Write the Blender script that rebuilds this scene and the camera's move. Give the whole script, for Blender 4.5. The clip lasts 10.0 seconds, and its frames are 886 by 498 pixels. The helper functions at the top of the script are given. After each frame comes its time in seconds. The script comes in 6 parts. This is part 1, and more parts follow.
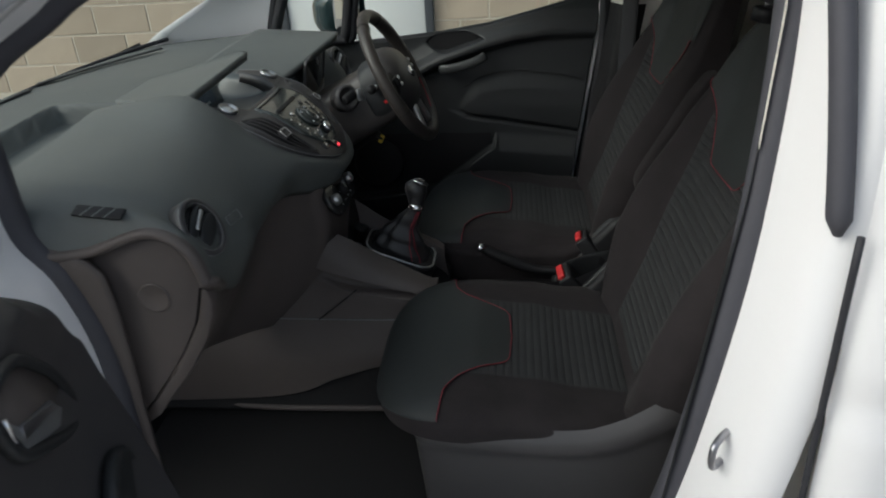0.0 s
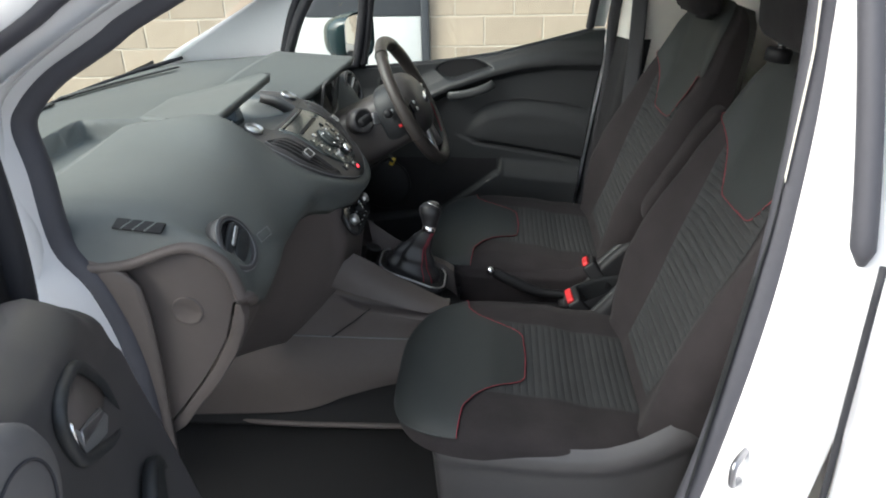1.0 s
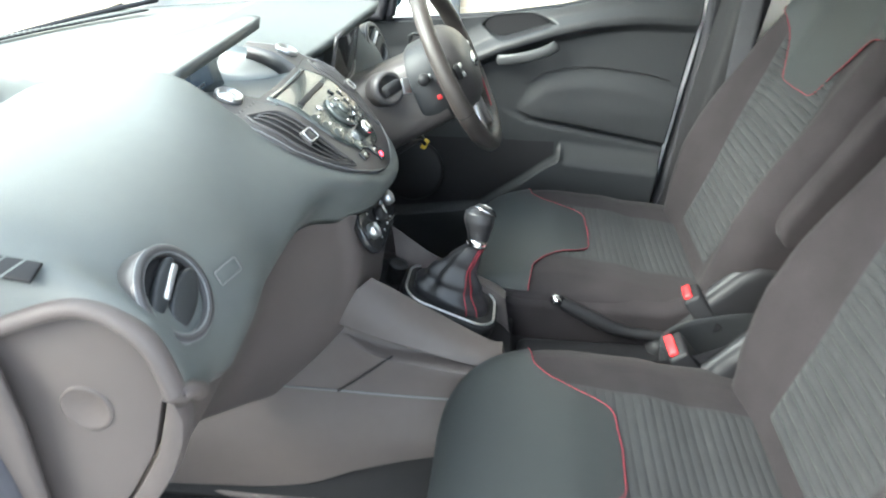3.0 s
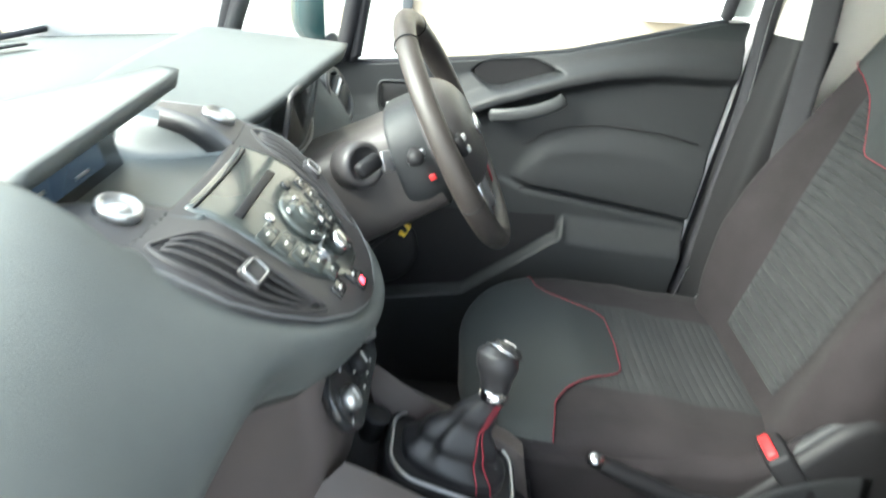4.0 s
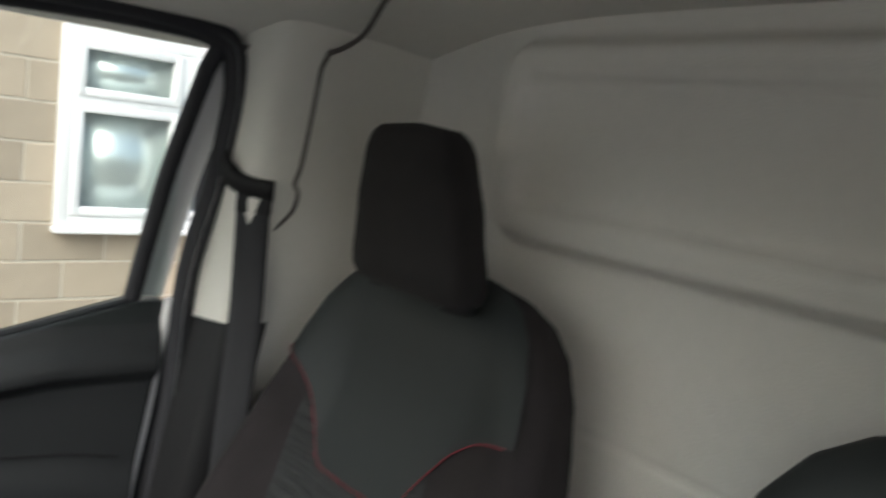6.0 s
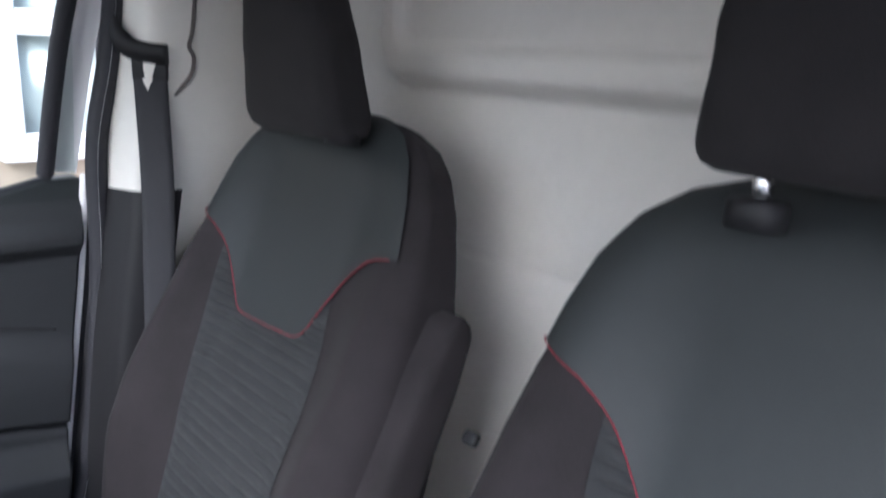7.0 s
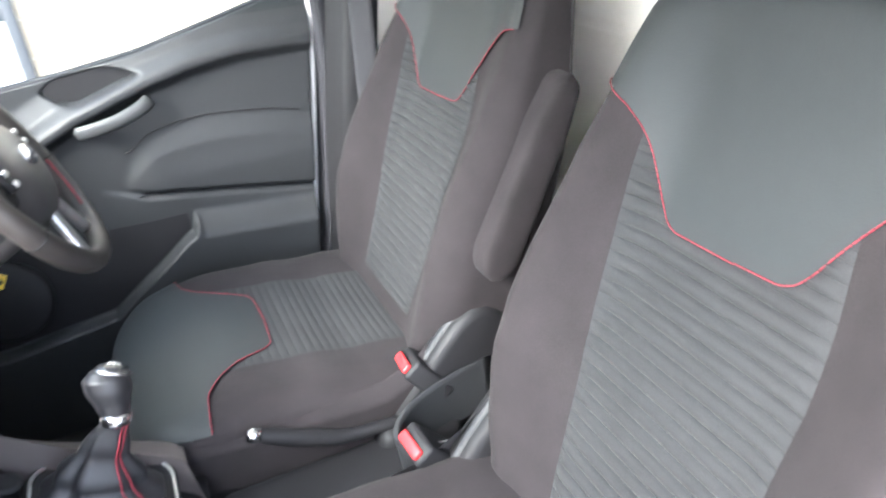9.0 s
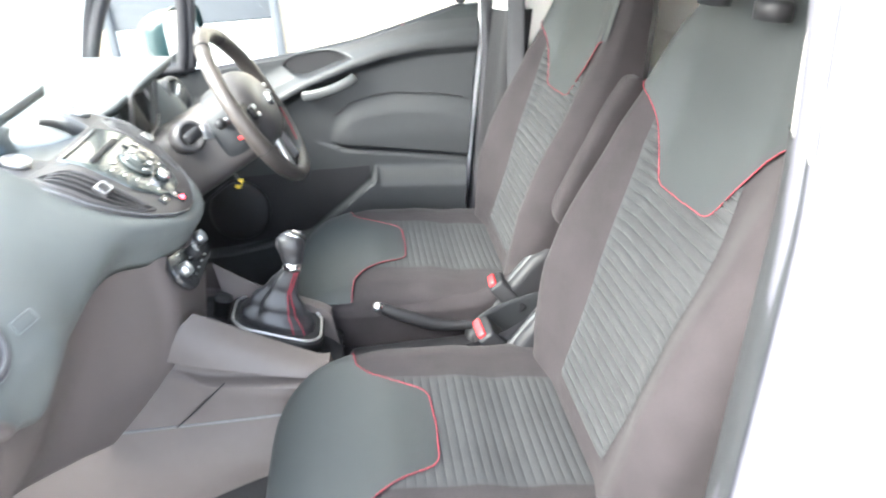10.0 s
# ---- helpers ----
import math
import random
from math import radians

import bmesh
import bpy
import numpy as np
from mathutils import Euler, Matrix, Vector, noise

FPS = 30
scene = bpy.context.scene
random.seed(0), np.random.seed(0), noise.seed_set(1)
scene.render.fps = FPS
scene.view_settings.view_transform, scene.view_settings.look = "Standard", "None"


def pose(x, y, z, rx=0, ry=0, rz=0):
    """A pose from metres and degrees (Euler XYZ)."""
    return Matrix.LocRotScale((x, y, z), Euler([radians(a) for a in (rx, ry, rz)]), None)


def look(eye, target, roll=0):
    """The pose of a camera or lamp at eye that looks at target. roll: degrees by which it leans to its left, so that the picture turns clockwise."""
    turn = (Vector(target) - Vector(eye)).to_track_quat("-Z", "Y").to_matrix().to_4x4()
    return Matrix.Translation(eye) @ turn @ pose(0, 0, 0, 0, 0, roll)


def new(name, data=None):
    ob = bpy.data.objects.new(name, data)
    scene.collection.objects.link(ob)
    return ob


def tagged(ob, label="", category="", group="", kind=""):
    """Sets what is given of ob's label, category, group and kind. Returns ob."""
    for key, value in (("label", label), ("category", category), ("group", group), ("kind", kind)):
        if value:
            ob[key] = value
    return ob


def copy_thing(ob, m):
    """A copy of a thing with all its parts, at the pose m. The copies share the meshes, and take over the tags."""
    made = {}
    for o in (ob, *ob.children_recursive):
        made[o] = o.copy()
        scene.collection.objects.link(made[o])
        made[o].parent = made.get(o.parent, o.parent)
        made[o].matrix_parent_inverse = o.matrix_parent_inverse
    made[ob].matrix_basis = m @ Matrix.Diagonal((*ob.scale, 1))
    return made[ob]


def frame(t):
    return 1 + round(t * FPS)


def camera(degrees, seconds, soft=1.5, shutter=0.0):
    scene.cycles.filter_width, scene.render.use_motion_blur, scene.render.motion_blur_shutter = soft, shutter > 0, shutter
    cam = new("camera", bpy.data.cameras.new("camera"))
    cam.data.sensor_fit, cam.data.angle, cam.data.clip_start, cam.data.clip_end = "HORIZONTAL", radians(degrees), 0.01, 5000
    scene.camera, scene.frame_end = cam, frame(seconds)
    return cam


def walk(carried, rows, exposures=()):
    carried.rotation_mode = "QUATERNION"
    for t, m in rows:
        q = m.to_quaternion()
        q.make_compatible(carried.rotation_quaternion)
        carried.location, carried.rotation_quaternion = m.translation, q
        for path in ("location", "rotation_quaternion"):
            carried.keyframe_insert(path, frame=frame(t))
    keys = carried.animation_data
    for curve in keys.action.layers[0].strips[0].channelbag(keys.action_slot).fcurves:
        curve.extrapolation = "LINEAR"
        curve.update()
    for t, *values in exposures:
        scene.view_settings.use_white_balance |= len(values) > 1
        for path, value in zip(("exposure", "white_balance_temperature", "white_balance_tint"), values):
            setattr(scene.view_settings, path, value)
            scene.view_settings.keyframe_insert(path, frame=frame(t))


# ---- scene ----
cam = camera(62.3, 10.0, soft=1.9, shutter=0.45)
PATH = [
    (0, (0.181, -1.572, 1.605), (-0.019, 0.195, 0.69), -3.6),
    (0.5, (0.112, -1.633, 1.634), (-0.048, 0.155, 0.752), -2.5),
    (1, (0.108, -1.616, 1.623), (-0.039, 0.184, 0.762), -1.4),
    (1.5, (0.112, -1.57, 1.583), (-0.095, 0.22, 0.716), -1.0),
    (2, (0.136, -1.418, 1.553), (-0.128, 0.344, 0.644), -0.8),
    (2.2, (0.148, -1.361, 1.541), (-0.119, 0.387, 0.607), -0.7),
    (3.3, (-0.047, -1.025, 1.48), (-0.209, 0.738, 0.549), 0.2),
    (3.5, (-0.055, -0.948, 1.495), (-0.225, 0.807, 0.55), 0.3),
    (4, (-0.123, -0.717, 1.45), (-0.137, 1.081, 0.574), 2.7),
    (4.5, (-0.172, -0.471, 1.424), (-0.039, 1.377, 0.672), 6.4),
    (5, (-0.145, -0.312, 1.421), (0.491, 1.502, 0.87), 9.6),
    (5.5, (-0.065, -0.329, 1.484), (0.965, 1.348, 1.128), 9.5),
    (6, (0.022, -0.36, 1.545), (1.324, 1.132, 1.263), 7.5),
    (6.2, (0.052, -0.374, 1.574), (1.436, 1.043, 1.296), 6.7),
    (7.3, (0.074, -0.523, 1.44), (1.351, 0.857, 0.758), 1.0),
    (7.5, (0.029, -0.54, 1.455), (1.274, 0.804, 0.653), -0.1),
    (8, (0.019, -0.619, 1.45), (1.072, 0.812, 0.531), -2.7),
    (8.5, (0.013, -0.705, 1.462), (0.884, 0.819, 0.503), -4.7),
    (9, (0.067, -0.791, 1.467), (0.719, 0.841, 0.513), -5.6),
    (9.5, (0.076, -1.003, 1.479), (0.47, 0.727, 0.556), -5.2),
    (10, (0.122, -1.249, 1.507), (0.276, 0.547, 0.642), -4.3),
]
EXPOSURES = [(0.0, -0.20, 5850, 2), (0.5, 0.80, 5850, 2), (1.0, 1.08, 5850, 3), (1.5, 1.62, 5800, 2), (2.0, 2.45, 5700, 0), (3.5, 2.9, 5750, -2), (4.5, 2.40, 5850, -3), (5.0, 1.75, 5850, 0), (5.5, 1.2, 5950, 2), (6.2, 0.70, 5900, 5), (7.5, 2.42, 5000, 15), (8.3, 3.0, 5050, 12), (9.0, 3.42, 5600, 7), (10.0, 3.80, 5800, 4)]
walk(cam, [(t, look(eye, target, roll)) for t, eye, target, roll in PATH], EXPOSURES)
SKY, SUN, VEIL = 0.13, 0.9, 0.35

YC = -0.022          # middle of the instrument panel's centre stack
SEAT = 0.34          # half the distance between the seats
CARD_AT = (-0.054, 0.181, 0.695)
TAG_AT = (-0.196, 0.389, 0.943)

# ---- light ----
world = bpy.data.worlds.new("sky")
scene.world = world
world.use_nodes = True
wn = world.node_tree.nodes
sky = wn.new("ShaderNodeTexSky")
sky.sky_type, sky.sun_disc = "NISHITA", False
sky.sun_elevation, sky.sun_rotation = radians(38), radians(242)
sky.dust_density, sky.air_density, sky.ozone_density = 7.0, 0.7, 0.5
wn["Background"].inputs["Strength"].default_value = SKY
world.node_tree.links.new(sky.outputs[0], wn["Background"].inputs["Color"])
veil, both = wn.new("ShaderNodeBackground"), wn.new("ShaderNodeAddShader")      # even cloud over the whole sky
veil.inputs["Color"].default_value, veil.inputs["Strength"].default_value = (1.0, 0.97, 0.95, 1), VEIL
for k, part_of_sky in enumerate((wn["Background"], veil)):
    world.node_tree.links.new(part_of_sky.outputs[0], both.inputs[k])
world.node_tree.links.new(both.outputs[0], wn["World Output"].inputs["Surface"])
sun = new("sun", bpy.data.lights.new("sun", "SUN"))
sun.data.energy, sun.data.angle, sun.data.color = SUN, radians(40), (1.0, 0.97, 0.92)
sun.matrix_world = look((-5.6, -3.0, 5.9), (0, 0, 1))


# ---- materials ----
def material(name, colour, rough=0.6, metal=0.0, grain=0.0, scale=60.0, bump=0.0, bump_scale=400.0, spec=0.5, coat=0.0, sheen=0.0, emit=0.0, vary=0.0):
    m = bpy.data.materials.new(name)
    m.use_nodes = True
    n, l = m.node_tree.nodes, m.node_tree.links
    b = n["Principled BSDF"]
    b.inputs["Base Color"].default_value = (*colour, 1)
    b.inputs["Roughness"].default_value, b.inputs["Metallic"].default_value = rough, metal
    b.inputs["Specular IOR Level"].default_value = spec
    b.inputs["Coat Weight"].default_value, b.inputs["Coat Roughness"].default_value = coat, 0.06
    b.inputs["Sheen Weight"].default_value = sheen
    if emit:
        b.inputs["Emission Color"].default_value, b.inputs["Emission Strength"].default_value = (*colour, 1), emit
    co = n.new("ShaderNodeTexCoord")
    if grain:
        fine, wide, mix, ramp = n.new("ShaderNodeTexNoise"), n.new("ShaderNodeTexNoise"), n.new("ShaderNodeMath"), n.new("ShaderNodeMapRange")
        fine.inputs["Scale"].default_value, wide.inputs["Scale"].default_value = scale, scale / 14
        fine.inputs["Detail"].default_value, wide.inputs["Detail"].default_value = 6, 3
        mix.operation = "ADD"
        ramp.inputs["From Max"].default_value = 2.0
        ramp.inputs["To Min"].default_value, ramp.inputs["To Max"].default_value = 1 - grain, 1 + grain
        tint = n.new("ShaderNodeMix")
        tint.data_type, tint.blend_type = "RGBA", "MULTIPLY"
        tint.inputs["Factor"].default_value = 1
        tint.inputs["A"].default_value = (*colour, 1)
        for k in (fine, wide):
            l.new(co.outputs["Object"], k.inputs["Vector"])
        l.new(fine.outputs["Fac"], mix.inputs[0])
        l.new(wide.outputs["Fac"], mix.inputs[1])
        l.new(mix.outputs[0], ramp.inputs["Value"])
        last = ramp.outputs["Result"]
        if vary:
            info, spread, times = n.new("ShaderNodeObjectInfo"), n.new("ShaderNodeMapRange"), n.new("ShaderNodeMath")
            spread.inputs["To Min"].default_value, spread.inputs["To Max"].default_value = 1 - vary, 1 + vary
            times.operation = "MULTIPLY"
            l.new(info.outputs["Random"], spread.inputs["Value"])
            l.new(spread.outputs["Result"], times.inputs[0])
            l.new(last, times.inputs[1])
            last = times.outputs[0]
        l.new(last, tint.inputs["B"])
        l.new(tint.outputs["Result"], b.inputs["Base Color"])
        rr = n.new("ShaderNodeMapRange")
        rr.inputs["To Min"].default_value, rr.inputs["To Max"].default_value = max(0.02, rough - 0.08), min(1, rough + 0.08)
        l.new(wide.outputs["Fac"], rr.inputs["Value"])
        l.new(rr.outputs["Result"], b.inputs["Roughness"])
    if bump:
        tex, bp = n.new("ShaderNodeTexNoise"), n.new("ShaderNodeBump")
        tex.inputs["Scale"].default_value, tex.inputs["Detail"].default_value = bump_scale, 4
        bp.inputs["Strength"].default_value, bp.inputs["Distance"].default_value = bump, 0.002
        l.new(co.outputs["Object"], tex.inputs["Vector"])
        l.new(tex.outputs["Fac"], bp.inputs["Height"])
        l.new(bp.outputs["Normal"], b.inputs["Normal"])
    return m


def woven(name, colour, second, scale):
    """Fine knitted cloth: a weave of two thread colours with relief."""
    m = material(name, colour, 0.92, sheen=0.04, spec=0.15)
    n, l = m.node_tree.nodes, m.node_tree.links
    b, co = n["Principled BSDF"], n["Texture Coordinate"]
    vo, no, mx, bp = n.new("ShaderNodeTexVoronoi"), n.new("ShaderNodeTexNoise"), n.new("ShaderNodeMix"), n.new("ShaderNodeBump")
    vo.inputs["Scale"].default_value, no.inputs["Scale"].default_value, no.inputs["Detail"].default_value = scale, 18, 5
    mx.data_type = "RGBA"
    mx.inputs["A"].default_value, mx.inputs["B"].default_value = (*colour, 1), (*second, 1)
    add = n.new("ShaderNodeMath")
    add.operation = "MULTIPLY_ADD"
    add.inputs[1].default_value = 0.75
    for k in (vo, no):
        l.new(co.outputs["Object"], k.inputs["Vector"])
    l.new(vo.outputs["Distance"], add.inputs[0])
    l.new(no.outputs["Fac"], add.inputs[2])
    add2 = n.new("ShaderNodeMath")
    add2.operation = "SUBTRACT"
    add2.inputs[1].default_value = 0.3
    l.new(add.outputs[0], add2.inputs[0])
    l.new(add2.outputs[0], mx.inputs["Factor"])
    l.new(mx.outputs["Result"], b.inputs["Base Color"])
    bp.inputs["Strength"].default_value, bp.inputs["Distance"].default_value = 0.3, 0.001
    l.new(vo.outputs["Distance"], bp.inputs["Height"])
    l.new(bp.outputs["Normal"], b.inputs["Normal"])
    return m


def glass(name, tint):
    m = bpy.data.materials.new(name)
    m.use_nodes = True
    n, l = m.node_tree.nodes, m.node_tree.links
    n.remove(n["Principled BSDF"])
    clear, gloss, mix = n.new("ShaderNodeBsdfTransparent"), n.new("ShaderNodeBsdfGlossy"), n.new("ShaderNodeMixShader")
    clear.inputs["Color"].default_value, gloss.inputs["Roughness"].default_value = (*tint, 1), 0.02
    mix.inputs[0].default_value = 0.07
    l.new(clear.outputs[0], mix.inputs[1])
    l.new(gloss.outputs[0], mix.inputs[2])
    l.new(mix.outputs[0], n["Material Output"].inputs["Surface"])
    return m


PAD = material("soft_dash_plastic", (0.112, 0.122, 0.119), 0.55, grain=0.12, bump=0.35, bump_scale=900, spec=0.34)
LOWER = material("brown_grey_plastic", (0.098, 0.084, 0.079), 0.50, grain=0.12, bump=0.3, bump_scale=900, spec=0.4)
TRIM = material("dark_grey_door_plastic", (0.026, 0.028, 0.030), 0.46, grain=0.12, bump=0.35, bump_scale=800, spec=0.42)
BLACK = material("black_plastic", (0.015, 0.015, 0.0165), 0.55, grain=0.15, bump=0.15, bump_scale=700, spec=0.32)
GLOSS = material("piano_black", (0.02, 0.021, 0.023), 0.12, grain=0.1, coat=0.6)
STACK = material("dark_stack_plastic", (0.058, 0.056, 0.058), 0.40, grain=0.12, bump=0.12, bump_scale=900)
SLATE = material("slate_screen_surround", (0.095, 0.110, 0.115), 0.36, grain=0.1)
RADIO = material("dark_glossy_fascia", (0.050, 0.058, 0.056), 0.16, grain=0.08, spec=0.6, coat=0.3)
SILVER = material("satin_silver", (0.62, 0.63, 0.64), 0.3, metal=0.9, grain=0.06)
STEEL = material("dull_steel", (0.34, 0.34, 0.36), 0.32, metal=0.9, grain=0.15)
CHROME = material("chrome", (0.8, 0.8, 0.82), 0.08, metal=1.0)
RUBBER = material("black_rubber", (0.022, 0.022, 0.027), 0.7, grain=0.2, bump=0.2)
SEALGREY = material("grey_seal", (0.06, 0.06, 0.072), 0.65, grain=0.15)
LEATHER = material("coated_hide", (0.028, 0.032, 0.033), 0.56, grain=0.15, bump=0.22, bump_scale=650, spec=0.32)
WHEELHIDE = material("wheel_hide", (0.045, 0.04, 0.037), 0.38, grain=0.2, bump=0.4, bump_scale=700)
CLOTH = woven("charcoal_cloth", (0.016, 0.014, 0.0148), (0.032, 0.028, 0.0296), 1100)
RIBCLOTH = woven("ribbed_cloth", (0.027, 0.0275, 0.0285), (0.041, 0.0425, 0.044), 1000)
STITCH = material("red_thread", (0.24, 0.025, 0.04), 0.7, grain=0.1)
RED = material("red_button", (0.66, 0.035, 0.04), 0.4, grain=0.1)
LED = material("red_lamp", (0.9, 0.03, 0.05), 0.3, emit=2.0)
WHITE = material("white_paint", (0.80, 0.80, 0.81), 0.22, grain=0.02, coat=0.5)
CREAM = material("cream_trim", (0.76, 0.74, 0.69), 0.75, grain=0.06, bump=0.3, bump_scale=500)
BULK = material("bulkhead_lining", (0.80, 0.77, 0.73), 0.8, grain=0.07, bump=0.4, bump_scale=300)
CARPET = material("black_carpet", (0.016, 0.016, 0.017), 0.95, grain=0.4, scale=300, bump=0.9, bump_scale=900)
BELT = material("belt_webbing", (0.03, 0.03, 0.034), 0.8, grain=0.15, bump=0.4, bump_scale=1200)
HEADCLOTH = woven("black_cloth", (0.016, 0.015, 0.016), (0.03, 0.028, 0.029), 1100)
BLUE = material("blue_print", (0.05, 0.09, 0.4), 0.6)
CARD = material("white_paper", (0.75, 0.74, 0.7), 0.7, grain=0.05)
STONE = material("stone_block", (0.42, 0.350, 0.268), 0.92, grain=0.28, scale=14, bump=0.8, bump_scale=60, vary=0.14)
MORTAR = material("pale_mortar", (0.58, 0.525, 0.435), 0.95, grain=0.15, scale=40, bump=0.5, bump_scale=120)
UPVC = material("white_upvc", (0.8, 0.8, 0.8), 0.35, grain=0.02)
DARKFRAME = material("grey_frame", (0.06, 0.065, 0.075), 0.5, grain=0.1)
PANEL = material("white_door_panel", (0.62, 0.63, 0.62), 0.5, grain=0.06, scale=20)
PALEGROUND = material("pale_unseen_ground", (0.26, 0.25, 0.24), 0.92, grain=0.35, scale=40, bump=0.8, bump_scale=150)
TEAL = material("teal_black_paint", (0.02, 0.05, 0.055), 0.2, grain=0.1, coat=0.5)
YELLOW = material("yellow_tag", (0.7, 0.5, 0.05), 0.5, grain=0.1)
MIRROR = material("mirror_glass", (0.85, 0.86, 0.86), 0.01, metal=1.0)
LITSCREEN = material("lit_display", (0.04, 0.058, 0.085), 0.25, grain=0.1, emit=0.10)
SCREEN = material("screen", (0.012, 0.016, 0.02), 0.15, grain=0.1, coat=0.4)
PRINT = material("pale_print", (0.6, 0.6, 0.58), 0.5)
ARMGREY = material("armrest_grey", (0.105, 0.102, 0.104), 0.5, grain=0.1, bump=0.2, bump_scale=800)
GLASS = glass("clear_glass", (0.88, 0.93, 0.91))
PANE = material("house_pane", (0.62, 0.70, 0.68), 0.28, metal=0.75, grain=0.05, scale=4, spec=0.8)
SHROUD = material("column_plastic", (0.066, 0.060, 0.058), 0.46, grain=0.12, bump=0.2, bump_scale=900)


# ---- mesh helpers ----
def link(name, geo, mat, parent=None, label="", smooth=True):
    """One mesh object in world metres, under a thing, under a part, or on its own."""
    v, f = geo
    me = bpy.data.meshes.new(name)
    me.from_pydata([tuple(map(float, p)) for p in v], [], f)
    me.validate()
    me.polygons.foreach_set("use_smooth", [smooth] * len(me.polygons))
    me.materials.append(mat)
    ob = new(name, me)
    if parent:
        ob.parent = parent
        ob.matrix_parent_inverse = parent.matrix_basis.inverted() if parent.parent is None else Matrix()
    return tagged(ob, label)


def sharp(ob, angle=35):
    ob.data.set_sharp_from_angle(angle=radians(angle))
    return ob


def thing(name, at, label, category, group=""):
    ob = new(name)
    ob.empty_display_size = 0.05
    ob.matrix_basis = Matrix.Translation(at)
    return tagged(ob, label, category, group)


def structure(ob, label, category):
    return tagged(ob, label, category, kind="structure")


def grid(fn, nu, nv, loop_u=False, loop_v=False, flip=False):
    """A sheet of fn(u, v), u and v from 0 to 1."""
    v = [fn(i / (nu if loop_u else nu - 1), j / (nv if loop_v else nv - 1)) for i in range(nu) for j in range(nv)]
    f = []
    for i in range(nu if loop_u else nu - 1):
        for j in range(nv if loop_v else nv - 1):
            a, b = i * nv + j, ((i + 1) % nu) * nv + j
            c, d = ((i + 1) % nu) * nv + (j + 1) % nv, i * nv + (j + 1) % nv
            f.append((a, d, c, b) if flip else (a, b, c, d))
    return v, f


def join(*geos):
    v, f = [], []
    for gv, gf in geos:
        k = len(v)
        v += list(gv)
        f += [tuple(i + k for i in q) for q in gf]
    return v, f


def cr(points, t):
    """A point at t (0 to 1) on a smooth curve through points."""
    p = np.asarray(points, float)
    n = len(p) - 1
    x = min(max(t, 0), 1) * n
    i = min(int(x), n - 1)
    s = x - i
    a, b, c, d = p[max(i - 1, 0)], p[i], p[i + 1], p[min(i + 2, n)]
    return 0.5 * (2 * b + (c - a) * s + (2 * a - 5 * b + 4 * c - d) * s**2 + (3 * b - a - 3 * c + d) * s**3)


def lin(table, x):
    """Straight-line value from (x, value) pairs."""
    xs, ys = zip(*table)
    return float(np.interp(x, xs, ys))


def lerp_table(table, x):
    """Smooth value from (x, value) pairs."""
    xs, ys = zip(*table)
    if x <= xs[0]:
        return ys[0]
    for k in range(len(xs) - 1):
        if x <= xs[k + 1]:
            s = (x - xs[k]) / (xs[k + 1] - xs[k])
            s = s * s * (3 - 2 * s)
            return ys[k] + (ys[k + 1] - ys[k]) * s
    return ys[-1]


def curved(rows, u, v):
    """A point of the smooth surface through rows of control points."""
    return Vector(cr([cr(r, v) for r in rows], u))


def tube(points, radius, n=8, closed=False, flat=1.0, up=None):
    """A round or flattened bar along points; radius may be a list."""
    p = [Vector(q) for q in points]
    k = len(p)
    v, f = [], []
    side = None
    for i, q in enumerate(p):
        way = (p[(i + 1) % k] - p[i - 1]) if closed else (p[min(i + 1, k - 1)] - p[max(i - 1, 0)])
        way.normalize()
        ref = Vector(up) if up else (side if side is not None else (Vector((0, 0, 1)) if abs(way.z) < 0.9 else Vector((1, 0, 0))))
        a = (ref - way * ref.dot(way)).normalized()
        side = a
        b = way.cross(a)
        r = radius[i] if isinstance(radius, (list, tuple)) else radius
        for j in range(n):
            w = 2 * math.pi * j / n
            v.append(q + a * (r * flat * math.cos(w)) + b * (r * math.sin(w)))
    for i in range(k if closed else k - 1):
        for j in range(n):
            f.append((i * n + j, i * n + (j + 1) % n, ((i + 1) % k) * n + (j + 1) % n, ((i + 1) % k) * n + j))
    if not closed:
        f.append(tuple(range(n))[::-1])
        f.append(tuple((k - 1) * n + j for j in range(n)))
    return v, f


def smooth_path(points, n, closed=False):
    if closed:
        points = [*points, points[0]]
    return [Vector(cr(points, i / (n if closed else n - 1))) for i in range(n)]


def block(size, m=Matrix(), bevel=0.004, segs=2):
    """A box with rounded edges, centred, at the pose m."""
    bm = bmesh.new()
    bmesh.ops.create_cube(bm, size=1, matrix=Matrix.Diagonal((*size, 1)))
    if bevel:
        bmesh.ops.bevel(bm, geom=bm.edges[:], offset=min(bevel, min(size) * 0.45), segments=segs, profile=0.5, affect="EDGES")
    out = [m @ v.co for v in bm.verts], [tuple(v.index for v in q.verts) for q in bm.faces]
    bm.free()
    return out


